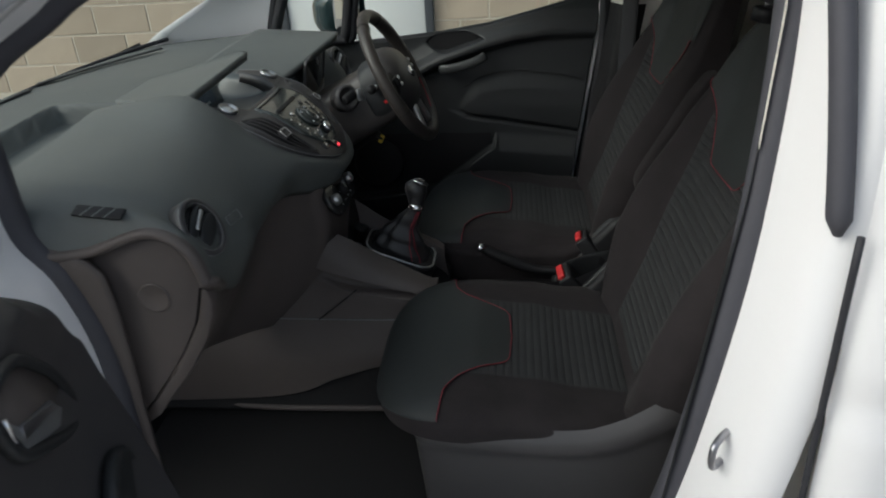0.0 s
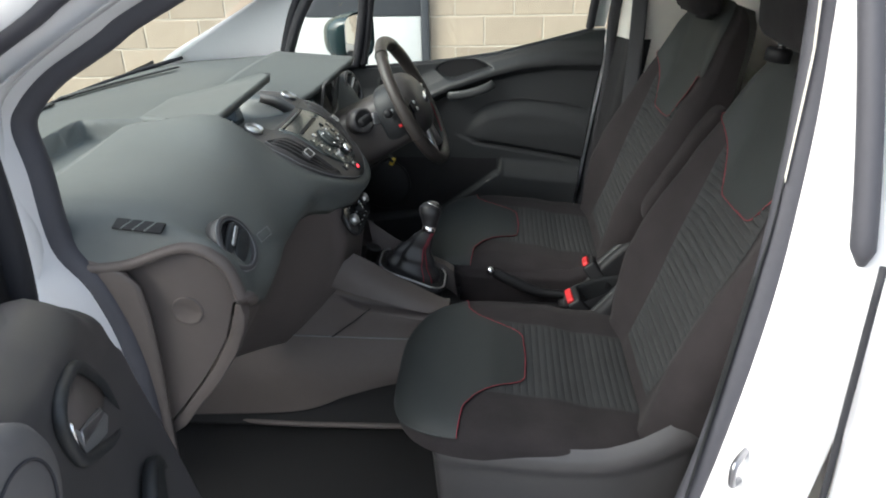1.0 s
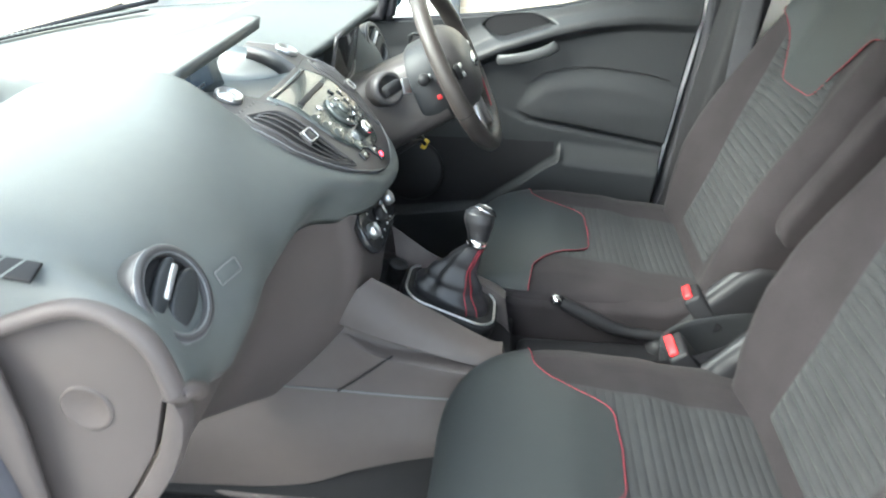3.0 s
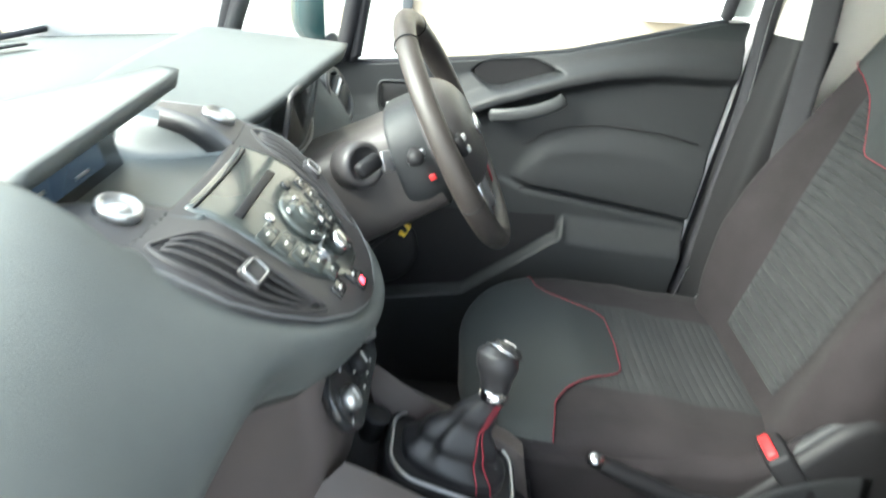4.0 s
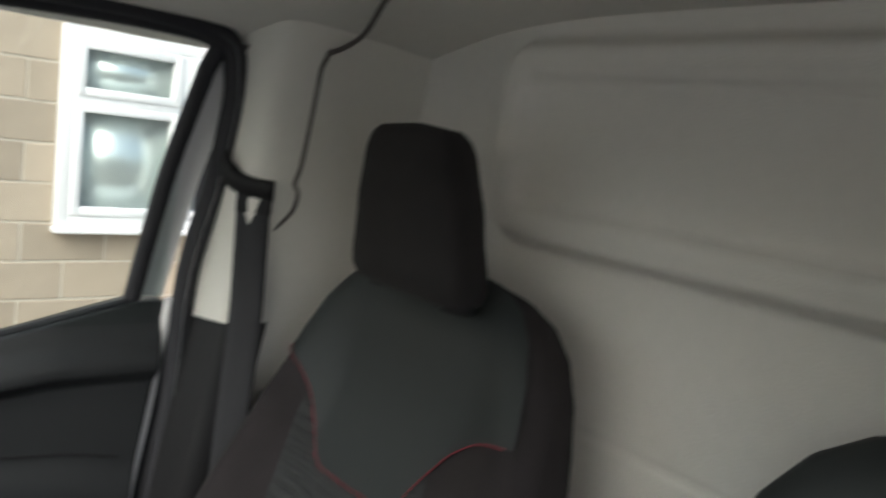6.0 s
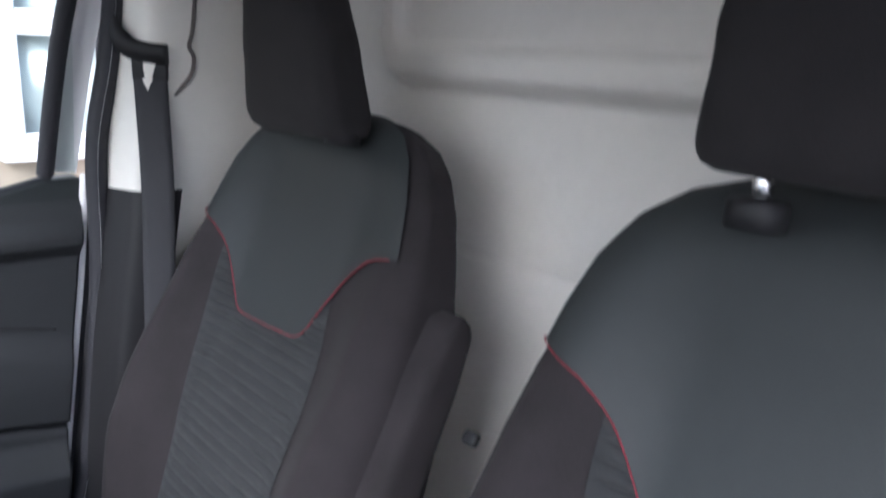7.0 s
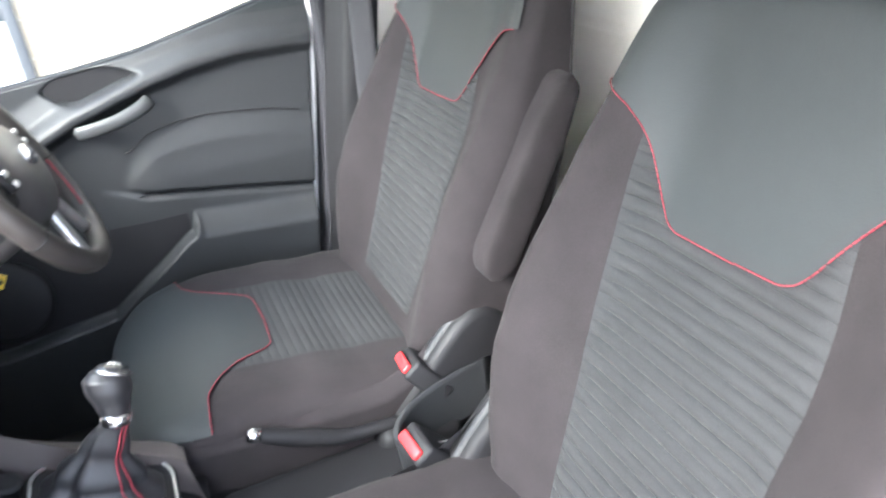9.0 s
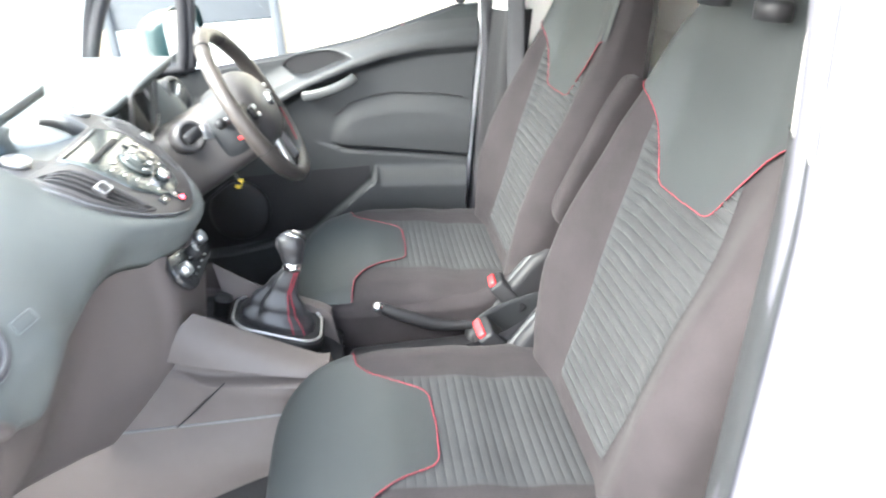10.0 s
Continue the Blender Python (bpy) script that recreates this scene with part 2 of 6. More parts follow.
def prism(outline, depth, m=Matrix(), bevel=0.0, segs=2):
    """An outline in x and y, raised by depth along z, edges rounded."""
    bm = bmesh.new()
    low = [bm.verts.new((x, y, 0)) for x, y in outline]
    face = bm.faces.new(low)
    up = bmesh.ops.extrude_face_region(bm, geom=[face])
    bmesh.ops.translate(bm, verts=[g for g in up["geom"] if isinstance(g, bmesh.types.BMVert)], vec=(0, 0, depth))
    bmesh.ops.recalc_face_normals(bm, faces=bm.faces[:])
    if bevel:
        top = [e for e in bm.edges if all(abs(v.co.z - depth) < 1e-6 for v in e.verts)]
        bmesh.ops.bevel(bm, geom=top, offset=bevel, segments=segs, profile=0.5, affect="EDGES")
    bm.verts.index_update()
    out = [m @ v.co for v in bm.verts], [tuple(v.index for v in q.verts) for q in bm.faces]
    bm.free()
    return out


def turned(profile, m=Matrix(), n=32):
    """A body of revolution about z from (radius, height) pairs."""
    v = [m @ Vector((r * math.cos(2 * math.pi * j / n), r * math.sin(2 * math.pi * j / n), h)) for r, h in profile for j in range(n)]
    f = [(i * n + j, i * n + (j + 1) % n, (i + 1) * n + (j + 1) % n, (i + 1) * n + j) for i in range(len(profile) - 1) for j in range(n)]
    f.append(tuple(range(n))[::-1])
    f.append(tuple((len(profile) - 1) * n + j for j in range(n)))
    return v, f


def shell(fn, nu, nv, thick):
    """A sheet with thickness: fn(u, v), and the same moved by the vector thick."""
    t = Vector(thick)
    top, f = grid(fn, nu, nv)
    k = len(top)
    v = list(top) + [Vector(p) + t for p in top]
    faces = list(f) + [tuple(i + k for i in q[::-1]) for q in f]
    rim = [(i * nv, (i + 1) * nv) for i in range(nu - 1)] + [((i + 1) * nv + nv - 1, i * nv + nv - 1) for i in range(nu - 1)]
    rim += [(j + 1, j) for j in range(nv - 1)] + [((nu - 1) * nv + j, (nu - 1) * nv + j + 1) for j in range(nv - 1)]
    faces += [(b, a, a + k, b + k) for a, b in rim]
    return v, faces


def axes(origin, z_axis, x_hint):
    """A pose at origin whose z points along z_axis, x near x_hint."""
    z = Vector(z_axis).normalized()
    x = Vector(x_hint)
    x = (x - z * x.dot(z)).normalized()
    y = z.cross(x)
    m = Matrix((x, y, z)).transposed().to_4x4()
    m.translation = origin
    return m


def rounded(w, h, r, n=5):
    """A rounded rectangle's outline, centred."""
    out = []
    for cx, cy, a in ((w / 2 - r, h / 2 - r, 0), (r - w / 2, h / 2 - r, 90), (r - w / 2, r - h / 2, 180), (w / 2 - r, r - h / 2, 270)):
        out += [(cx + r * math.cos(radians(a + 90 * k / n)), cy + r * math.sin(radians(a + 90 * k / n))) for k in range(n + 1)]
    return out


# ---- ground and house ----
# ground out of view, coloured pale as a reflector for the cab
structure(link("ground", grid(lambda u, v: Vector(((u - 0.5) * 3000, (v - 0.5) * 3000, 0)), 2, 2), PALEGROUND), "unseen ground under the van, pale to bounce light into the cab", "ground")

WALL_Y, COURSE, LONG, JOINT_Z = 4.215, 0.225, 0.45, 0.588
# white garage door in a dark frame, and a white window, both in the block wall
DOOR_X0, DOOR_X1 = -1.62, -0.43
WIN_X0, WIN_X1, WIN_Z0, WIN_Z1 = 1.05, 2.45, 0.80, 1.93
house = structure(link("wall_house", block((16, 0.3, 5.2), pose(0, WALL_Y + 0.153, 2.6), 0), MORTAR, smooth=False), "pale stone block wall of a house", "wall")


def blocks():
    b = block((LONG - 0.012, 0.03, COURSE - 0.012), Matrix(), 0.005, 1)
    meshes = []
    for k in range(5):
        random.seed(k)
        v = [Vector(p) + Vector((random.uniform(-1, 1), random.uniform(-0.6, 0.6), random.uniform(-1, 1))) * 0.0022 for p in b[0]]
        me = bpy.data.meshes.new("stone_block")
        me.from_pydata([tuple(p) for p in v], [], b[1])
        me.materials.append(STONE)
        meshes.append(me)
    random.seed(5)
    for row in range(-2, 6):
        z = JOINT_Z + COURSE * (row + 0.5)
        for col in range(-12, 8):
            x = -0.008 + LONG * (col + (0.5 if row % 2 == 0 else 1.0))
            x0, x1 = x - LONG / 2, x + LONG / 2
            if z < 2.2 and x1 > DOOR_X0 + 0.02 and x0 < DOOR_X1 - 0.02:
                if x0 < DOOR_X0 < x1 or x0 < DOOR_X1 < x1:
                    a, c = (x0, DOOR_X0) if x0 < DOOR_X0 else (DOOR_X1, x1)
                else:
                    continue
            elif z > WIN_Z0 - 0.05 and z < WIN_Z1 + 0.05 and x1 > WIN_X0 + 0.01 and x0 < WIN_X1 - 0.01:
                if x0 < WIN_X0 < x1:
                    a, c = x0, WIN_X0
                elif x0 < WIN_X1 < x1:
                    a, c = WIN_X1, x1
                else:
                    continue
            else:
                a, c = x0, x1
            if c - a < 0.03:
                continue
            ob = new("stone_block", random.choice(meshes))
            ob.parent = house
            ob.matrix_basis = Matrix.Translation(((a + c) / 2, WALL_Y + 0.012, z)) @ Matrix.Diagonal(((c - a - 0.012) / (LONG - 0.012), 1, 1, 1))


def house_window():
    w = structure(new("window_house"), "white plastic house window with an opening top light", "window")
    w.matrix_basis = Matrix.Translation((WIN_X0, WALL_Y, WIN_Z0))
    y = WALL_Y - 0.03
    cx, cz, ww, hh = (WIN_X0 + WIN_X1) / 2, (WIN_Z0 + WIN_Z1) / 2, WIN_X1 - WIN_X0, WIN_Z1 - WIN_Z0
    bars = [(WIN_X0 + 0.035, cz, 0.07, hh), (WIN_X1 - 0.035, cz, 0.07, hh), (cx, WIN_Z0 + 0.035, ww - 0.14, 0.07), (cx, WIN_Z1 - 0.035, ww - 0.14, 0.07)]
    geo = [block((a, 0.1, b), pose(x, y + 0.02, z), 0.008) for x, z, a, b in bars]
    link("window_frame", join(*geo), UPVC, w)
    link("window_sill", block((ww + 0.02, 0.14, 0.03), pose(cx, y - 0.015, WIN_Z0 - 0.016), 0.008), UPVC, w)
    for x0, x1 in ((WIN_X0 + 0.07, WIN_X0 + 0.66), (WIN_X0 + 0.72, WIN_X1 - 0.07)):
        tz = WIN_Z1 - 0.40
        for a, b in ((WIN_Z0 + 0.07, tz - 0.02), (tz + 0.02, WIN_Z1 - 0.07)):
            mx, mz = (x0 + x1) / 2, (a + b) / 2
            sash = [block((0.05, 0.09, b - a), pose(x0 + 0.025, y, mz), 0.008), block((0.05, 0.09, b - a), pose(x1 - 0.025, y, mz), 0.008)]
            sash += [block((x1 - x0 - 0.1, 0.09, 0.05), pose(mx, y, a + 0.025), 0.008), block((x1 - x0 - 0.1, 0.09, 0.05), pose(mx, y, b - 0.025), 0.008)]
            s = link("sash", join(*sash), UPVC, w)
            link("pane", block((x1 - x0 - 0.1, 0.01, b - a - 0.1), pose(mx, y + 0.02, mz), 0), PANE, s)
        link("transom", block((x1 - x0, 0.08, 0.05), pose((x0 + x1) / 2, y + 0.006, tz), 0.006), UPVC, w)
    link("mullion", block((0.07, 0.08, hh - 0.14), pose(WIN_X0 + 0.69, y + 0.008, cz), 0.006), UPVC, w)


def house_door():
    d = structure(new("door_house"), "white panelled door under a dark grey board and frame", "door")
    d.matrix_basis = Matrix.Translation((DOOR_X0, WALL_Y, 0))
    w, cx = DOOR_X1 - DOOR_X0, (DOOR_X0 + DOOR_X1) / 2
    for x in (DOOR_X0 + 0.03, DOOR_X1 - 0.03):
        link("frame", block((0.06, 0.09, 2.3), pose(x, WALL_Y - 0.02, 1.15), 0.006), DARKFRAME, d)
    link("upper_board", block((w - 0.12, 0.06, 1.46), pose(cx, WALL_Y - 0.01, 0.825 + 0.73), 0.006), DARKFRAME, d)
    for k in range(2):
        ww = (w - 0.12) / 2
        link("panel", block((ww - 0.004, 0.05, 0.80), pose(DOOR_X0 + 0.06 + ww * (k + 0.5), WALL_Y - 0.012, 0.42), 0.008), PANEL, d)


house_window()
house_door()


# ---- van shell ----
def van_shell():
    structure(link("floor", shell(lambda u, v: Vector((-1.0 + 1.85 * u, -0.74 + 1.48 * v, 0.40)), 2, 2, (0, 0, -0.04)), CARPET, smooth=False), "black carpeted van cab floor", "floor")
    # firewall slopes up from the floor to the windscreen base
    structure(link("wall_front", shell(lambda u, v: Vector(((-0.72, -0.98, -1.02, -1.02)[min(3, int(u * 3 + 0.5))], -0.74 + 1.48 * v, (0.40, 0.58, 0.9, 1.17)[min(3, int(u * 3 + 0.5))])), 4, 2, (-0.03, 0, -0.02)), BLACK), "dark firewall of the footwell", "wall")
    # roof with rounded sides, open over nothing
    def roof(u, v):
        x = -0.25 + 1.15 * u
        y = -0.70 + 1.40 * v
        return Vector((x, y, 1.735 - 0.10 * abs(y / 0.70) ** 4 - 0.05 * max(0, (0.05 - x) / 0.3) ** 2))
    structure(link("ceiling", shell(roof, 24, 24, (0, 0, 0.03)), CREAM), "pale grey headlining of the van cab", "ceiling")
    # bulkhead, with an embossed panel in its upper half
    def bulk(u, v):
        y, z = -0.74 + 1.48 * u, 0.38 + 1.36 * v
        def inset(cz, hy, hz, r, w):
            """One inside a rounded rectangle, nought outside, with a soft edge of width w."""
            a, b = abs(y) - hy + r, abs(z - cz) - hz + r
            d = math.hypot(max(a, 0), max(b, 0)) + min(max(a, b), 0) - r
            q = min(1, max(0, -d / w))
            return q * q * (3 - 2 * q)
        e = inset(1.562, 0.440, 0.152, 0.07, 0.028)
        e2 = inset(1.562, 0.385, 0.097, 0.03, 0.016)
        seam = math.exp(-((z - 1.186) / 0.004) ** 2)
        bend = max(0, abs(y) - 0.52) ** 2 * 1.6 + max(0, z - 1.55) ** 2 * 0.5
        return Vector((0.81 - 0.036 * e + 0.016 * e2 + 0.004 * seam - bend, y, z))
    structure(link("roof_load_space", shell(lambda u, v: Vector((0.86 + 1.42 * u, -0.80 + 1.60 * v, 1.765 - 0.09 * abs(2 * v - 1) ** 4)), 6, 20, (0, 0, 0.03)), WHITE), "white roof of the van's load space", "roof")
    structure(link("wall_rear", block((0.04, 1.66, 1.40), pose(2.27, 0, 1.06), 0.01), WHITE), "white rear of the van", "wall")
    structure(link("floor_load_space", block((1.44, 1.66, 0.05), pose(1.55, 0, 0.38), 0.01), BLACK), "dark load floor of the van", "floor")
    structure(link("wall_bulkhead", shell(bulk, 180, 200, (0.03, 0, 0)), BULK), "cream moulded bulkhead behind the seats", "wall")


def footwell():
    structure(link("floor_mat_edge", tube(smooth_path([(0.0, -0.182, 0.452), (-0.2, -0.182, 0.45), (-0.45, -0.18, 0.45), (-0.56, -0.165, 0.462), (-0.70, -0.12, 0.50), (-0.80, -0.08, 0.55)], 30), 0.008, 8), LOWER), "grey edge of the footwell lining", "trim")
    structure(link("floor_tunnel", shell(lambda u, v: Vector((-0.95 + 1.0 * u, *cr([(-0.182, 0.45), (-0.17, 0.52), (-0.14, 0.64), (0.14, 0.64), (0.17, 0.52), (0.182, 0.40)], v))), 12, 24, (0, 0, -0.01)), CARPET), "black carpeted tunnel between the footwells", "floor")


def side_profile(side):
    """Outer opening edge of the door: from the pillar base forward and over the roof to the rear pillar foot."""
    rear = [(0.40, 0.665 * side, 1.66), (0.447, 0.672 * side, 1.60), (0.457, 0.700 * side, 1.45), (0.457, 0.725 * side, 1.30), (0.45, 0.742 * side, 1.10), (0.42, 0.745 * side, 0.82), (0.37, 0.745 * side, 0.62), (0.30, 0.76 * side, 0.45), (0.10, 0.775 * side, 0.41), (-0.3, 0.775 * side, 0.41)]
    if side < 0:
        rear = [(x + 0.045 * max(0, z - 0.9) / 0.7, y, z) for x, y, z in rear]
    if side > 0:
        rear = [(x + lin(((1.2, -0.004), (1.30, -0.004), (1.45, 0.018), (1.60, 0.032), (1.66, 0.030)), z), y, z) if z > 1.2 else (x, y, z) for x, y, z in rear]
        return [(-0.60, 0.78, 0.42), (-0.615, 0.78, 0.8), (-0.60, 0.765, 1.05), (-0.55, 0.735, 1.22), (-0.47, 0.715, 1.37), (-0.32, 0.69, 1.52), (-0.08, 0.67, 1.63), (0.2, 0.665, 1.665)] + rear
    return [(-0.47, -0.70, 0.43), (-0.478, -0.672, 0.75), (-0.481, -0.66, 0.95), (-0.510, -0.66, 1.082), (-0.556, -0.66, 1.16), (-0.563, -0.657, 1.28), (-0.569, -0.657, 1.345), (-0.547, -0.658, 1.382), (-0.497, -0.66, 1.424), (-0.42, -0.66, 1.468), (-0.345, -0.66, 1.512), (-0.08, -0.662, 1.63), (0.2, -0.665, 1.665)] + rear


def body_side(side):
    """Painted body round one door opening: pillars, sill and rear flank, with its rubber seal."""
    names = {-1: "nearside", 1: "offside"}
    edge = smooth_path(side_profile(side), 120, True)
    b = structure(new("wall_" + names[side]), "white painted van side round a door opening", "van side")
    b.matrix_basis = Matrix.Translation((0, 0.8 * side, 0.4))
    mid = Vector((-0.05, 0.75 * side, 1.0))
    def ring(u, v):
        p = edge[int(round(u * 120)) % 120].copy()
        out = Vector((p.x - mid.x, 0, p.z - mid.z)).normalized()
        w, d = ((-0.004, -0.03), (0.0, 0.0), (0.012, 0.028), (0.026, 0.05), (0.040, 0.082), (0.066, 0.104), (0.092, 0.098))[int(round(v * 6))]
        return p + out * w + Vector((0, d * side, 0))
    link("opening_frame", grid(ring, 120, 7, True, flip=side > 0), WHITE, b)
    seal = [p + Vector((-0.0, -0.012 * side, 0)) for p in edge]
    link("door_seal", tube(seal, 0.021 if side < 0 else 0.017, 10, True), SEALGREY if side < 0 else RUBBER, b, "dark rubber door seal")
    if side < 0:
        outer_seal = []
        for p in edge[28:62]:
            out = Vector((p.x - mid.x, 0, p.z - mid.z)).normalized()
            outer_seal.append(p + out * 0.050 + Vector((0, 0.082 * side, 0)))
        link("outer_seal", tube(outer_seal, 0.014, 8), SEALGREY, b, "grey outer door seal")
    # flank behind the door
    def flank(u, v):
        z = 0.36 + 1.42 * v
        x = 0.552 + 1.7 * u
        y = 0.875 - 0.02 * abs(z - 0.85) - 0.28 * max(0, z - 1.1) ** 2 - 0.02 * math.exp(-((z - 1.02) / 0.02) ** 2) * 0.5
        edge_in = 0.03 * max(0, 1 - u / 0.012)
        return Vector((x, (y - edge_in) * side, z))
    strip = [Vector((0.522 - 0.035 * k / 20, (0.838 - 0.10 * (k / 20) ** 1.5) * side, 1.236 + 0.40 * k / 20)) for k in range(21)]
    link("pillar_strip", tube(strip, [0.006] + [0.017] * 20, 8, flat=0.8), SEALGREY, b, "black rubber pillar strip")
    gap = [Vector((0.540, 0.852 * side, 0.40 + 0.84 * k / 20)) for k in range(21)]
    link("panel_gap", tube(gap, 0.0045, 8), RUBBER, b, "dark shut line behind the pillar")
    link("rear_flank", grid(flank, 60, 60, flip=side < 0), WHITE, b)
    # inner lining of the rear side, dark below and pale above
    def post(u, v, z0, z1, dx):
        z = z0 + (z1 - z0) * v
        lean = lin(((0.42, -0.11), (0.70, -0.075), (1.24, 0.0), (1.45, 0.018), (1.70, 0.02)), z)
        y = lin(((0.42, 0.74), (0.85, 0.735), (1.24, 0.716), (1.45, 0.69), (1.70, 0.65)), z)
        pts = [(0.459, 0.024), (0.463, 0.0), (0.478, -0.035), (0.499, -0.066), (0.56, -0.07), (0.66, -0.06), (0.82, -0.04)]
        px, py = cr(pts, u)
        return Vector((px + lean, (y + py) * side - dx * side, z))
    split = 1.237 if side > 0 else 1.30
    link("lower_lining", grid(lambda u, v: post((0.66 if side > 0 else 0.52) * u, v, 0.40, split, 0.004), 24, 24), BLACK if side > 0 else TRIM, b, "black plastic pillar lining")
    link("upper_lining", grid(lambda u, v: post(u, v, split - 0.004, 1.70, 0), 24, 24), CREAM, b, "cream pillar lining")
    link("side_lining", grid(lambda u, v: post(0.5 + 0.5 * u, v, 0.40, split + 0.003, 0), 16, 24), CREAM, b, "cream side lining")
    if side > 0:
        seam = smooth_path([(0.584, 0.579, 1.657), (0.576, 0.588, 1.632), (0.575, 0.594, 1.606), (0.574, 0.603, 1.548), (0.571, 0.612, 1.485), (0.566, 0.616, 1.458), (0.573, 0.617, 1.442), (0.569, 0.622, 1.415), (0.545, 0.630, 1.385)], 50)
        link("lining_seam", tube(seam, 0.0035, 6), LOWER, b, "dark seam in the lining")
        edge_line = smooth_path([(0.47, 0.652, 1.642), (0.535, 0.635, 1.650), (0.580, 0.595, 1.650), (0.597, 0.528, 1.676), (0.560, 0.42, 1.715), (0.52, 0.30, 1.73), (0.50, 0.0, 1.732)], 40)
        link("lining_edge", tube(edge_line, 0.004, 6), LOWER, b, "dark rear edge of the headlining")
    # windscreen pillar, painted inside
    outer = [(-0.97, 0.66, 1.16), (-0.92, 0.645, 1.205), (-0.78, 0.652, 1.28), (-0.63, 0.655, 1.362), (-0.42, 0.64, 1.49), (-0.22, 0.62, 1.61), (-0.08, 0.60, 1.68)]
    inner = [(-0.62, 0.765, 1.10), (-0.595, 0.755, 1.145), (-0.555, 0.74, 1.225), (-0.485, 0.72, 1.36), (-0.33, 0.695, 1.52), (-0.12, 0.675, 1.625), (0.0, 0.665, 1.67)]
    if side < 0:
        inner = [(-0.56, 0.652, 1.10), (-0.566, 0.649, 1.19), (-0.577, 0.646, 1.30), (-0.558, 0.646, 1.388), (-0.43, 0.65, 1.480), (-0.22, 0.655, 1.59), (0.0, 0.66, 1.67)]
    def pillar(u, v):
        a, c = cr(outer, u), cr(inner, u)
        p = a + (c - a) * v
        p[1] += 0.014 * math.sin(math.pi * v)
        return Vector((p[0], p[1] * side, p[2]))
    link("windscreen_pillar", shell(pillar, 40, 12, (0, 0.06 * side, 0)), WHITE, b, "white painted windscreen pillar")
    return b


def windscreen():
    w = structure(new("window_windscreen"), "clear windscreen with a black edge", "windscreen")
    w.matrix_basis = Matrix.Translation((-1, 0, 1.2))
    def pane(u, v):
        y = (-0.66 + 1.32 * v) * (1 - 0.07 * u)
        x0, z0 = -1.0 + 0.10 * abs(y / 0.66) ** 2.2, 1.185
        x1, z1 = -0.24 + 0.10 * abs(y / 0.66) ** 2, 1.675
        return Vector((x0 + (x1 - x0) * u, y, z0 + (z1 - z0) * u + 0.03 * math.sin(math.pi * u)))
    g = link("pane", grid(pane, 16, 24), GLASS, w)
    g.visible_shadow = False
    edge = [pane(0, k / 40) + Vector((0.012, 0, 0.006)) for k in range(41)]
    link("edge_rubber", tube(edge, 0.006, 8), RUBBER, w, "black rubber edge of the windscreen")
    link("header", tube([pane(1, k / 30) for k in range(31)], 0.03, 8), CREAM, w)


def dash_stations():
    return [
        (-0.58, [(-0.955, 1.18), (-0.75, 1.192), (-0.59, 1.205), (-0.47, 1.198), (-0.380, 1.168), (-0.308, 1.105), (-0.292, 1.03)]),
        (-0.53, [(-0.965, 1.183), (-0.75, 1.195), (-0.58, 1.21), (-0.46, 1.202), (-0.362, 1.163), (-0.298, 1.083), (-0.306, 1.005)]),
        (-0.45, [(-0.975, 1.187), (-0.75, 1.198), (-0.575, 1.215), (-0.445, 1.205), (-0.348, 1.152), (-0.284, 1.062), (-0.318, 0.968)]),
        (-0.35, [(-0.98, 1.19), (-0.75, 1.20), (-0.57, 1.220), (-0.43, 1.208), (-0.340, 1.145), (-0.292, 1.058), (-0.332, 0.982)]),
        (-0.215, [(-0.985, 1.19), (-0.76, 1.203), (-0.59, 1.232), (-0.452, 1.243), (-0.345, 1.166), (-0.266, 1.090), (-0.298, 1.030)]),
        (-0.134, [(-0.988, 1.192), (-0.77, 1.20), (-0.62, 1.195), (-0.50, 1.18), (-0.36, 1.120), (-0.228, 1.074), (-0.250, 1.012)]),
        (-0.06, [(-0.99, 1.195), (-0.77, 1.200), (-0.62, 1.193), (-0.50, 1.18), (-0.35, 1.115), (-0.204, 1.052), (-0.213, 1.008)]),
        (0.03, [(-0.99, 1.195), (-0.77, 1.200), (-0.62, 1.193), (-0.50, 1.18), (-0.35, 1.115), (-0.204, 1.052), (-0.213, 1.008)]),
        (0.10, [(-0.988, 1.192), (-0.77, 1.20), (-0.62, 1.195), (-0.50, 1.17), (-0.36, 1.115), (-0.236, 1.068), (-0.255, 1.0)]),
        (0.17, [(-0.985, 1.19), (-0.76, 1.20), (-0.62, 1.20), (-0.52, 1.16), (-0.42, 1.10), (-0.32, 1.04), (-0.30, 0.95)]),
        (0.35, [(-0.975, 1.19), (-0.75, 1.195), (-0.60, 1.19), (-0.53, 1.15), (-0.47, 1.10), (-0.36, 1.03), (-0.34, 0.94)]),
        (0.53, [(-0.96, 1.185), (-0.75, 1.19), (-0.58, 1.20), (-0.45, 1.19), (-0.36, 1.15), (-0.30, 1.06), (-0.32, 0.95)]),
        (0.70, [(-0.93, 1.17), (-0.75, 1.18), (-0.60, 1.19), (-0.50, 1.18), (-0.43, 1.14), (-0.40, 1.06), (-0.42, 0.95)]),
    ]


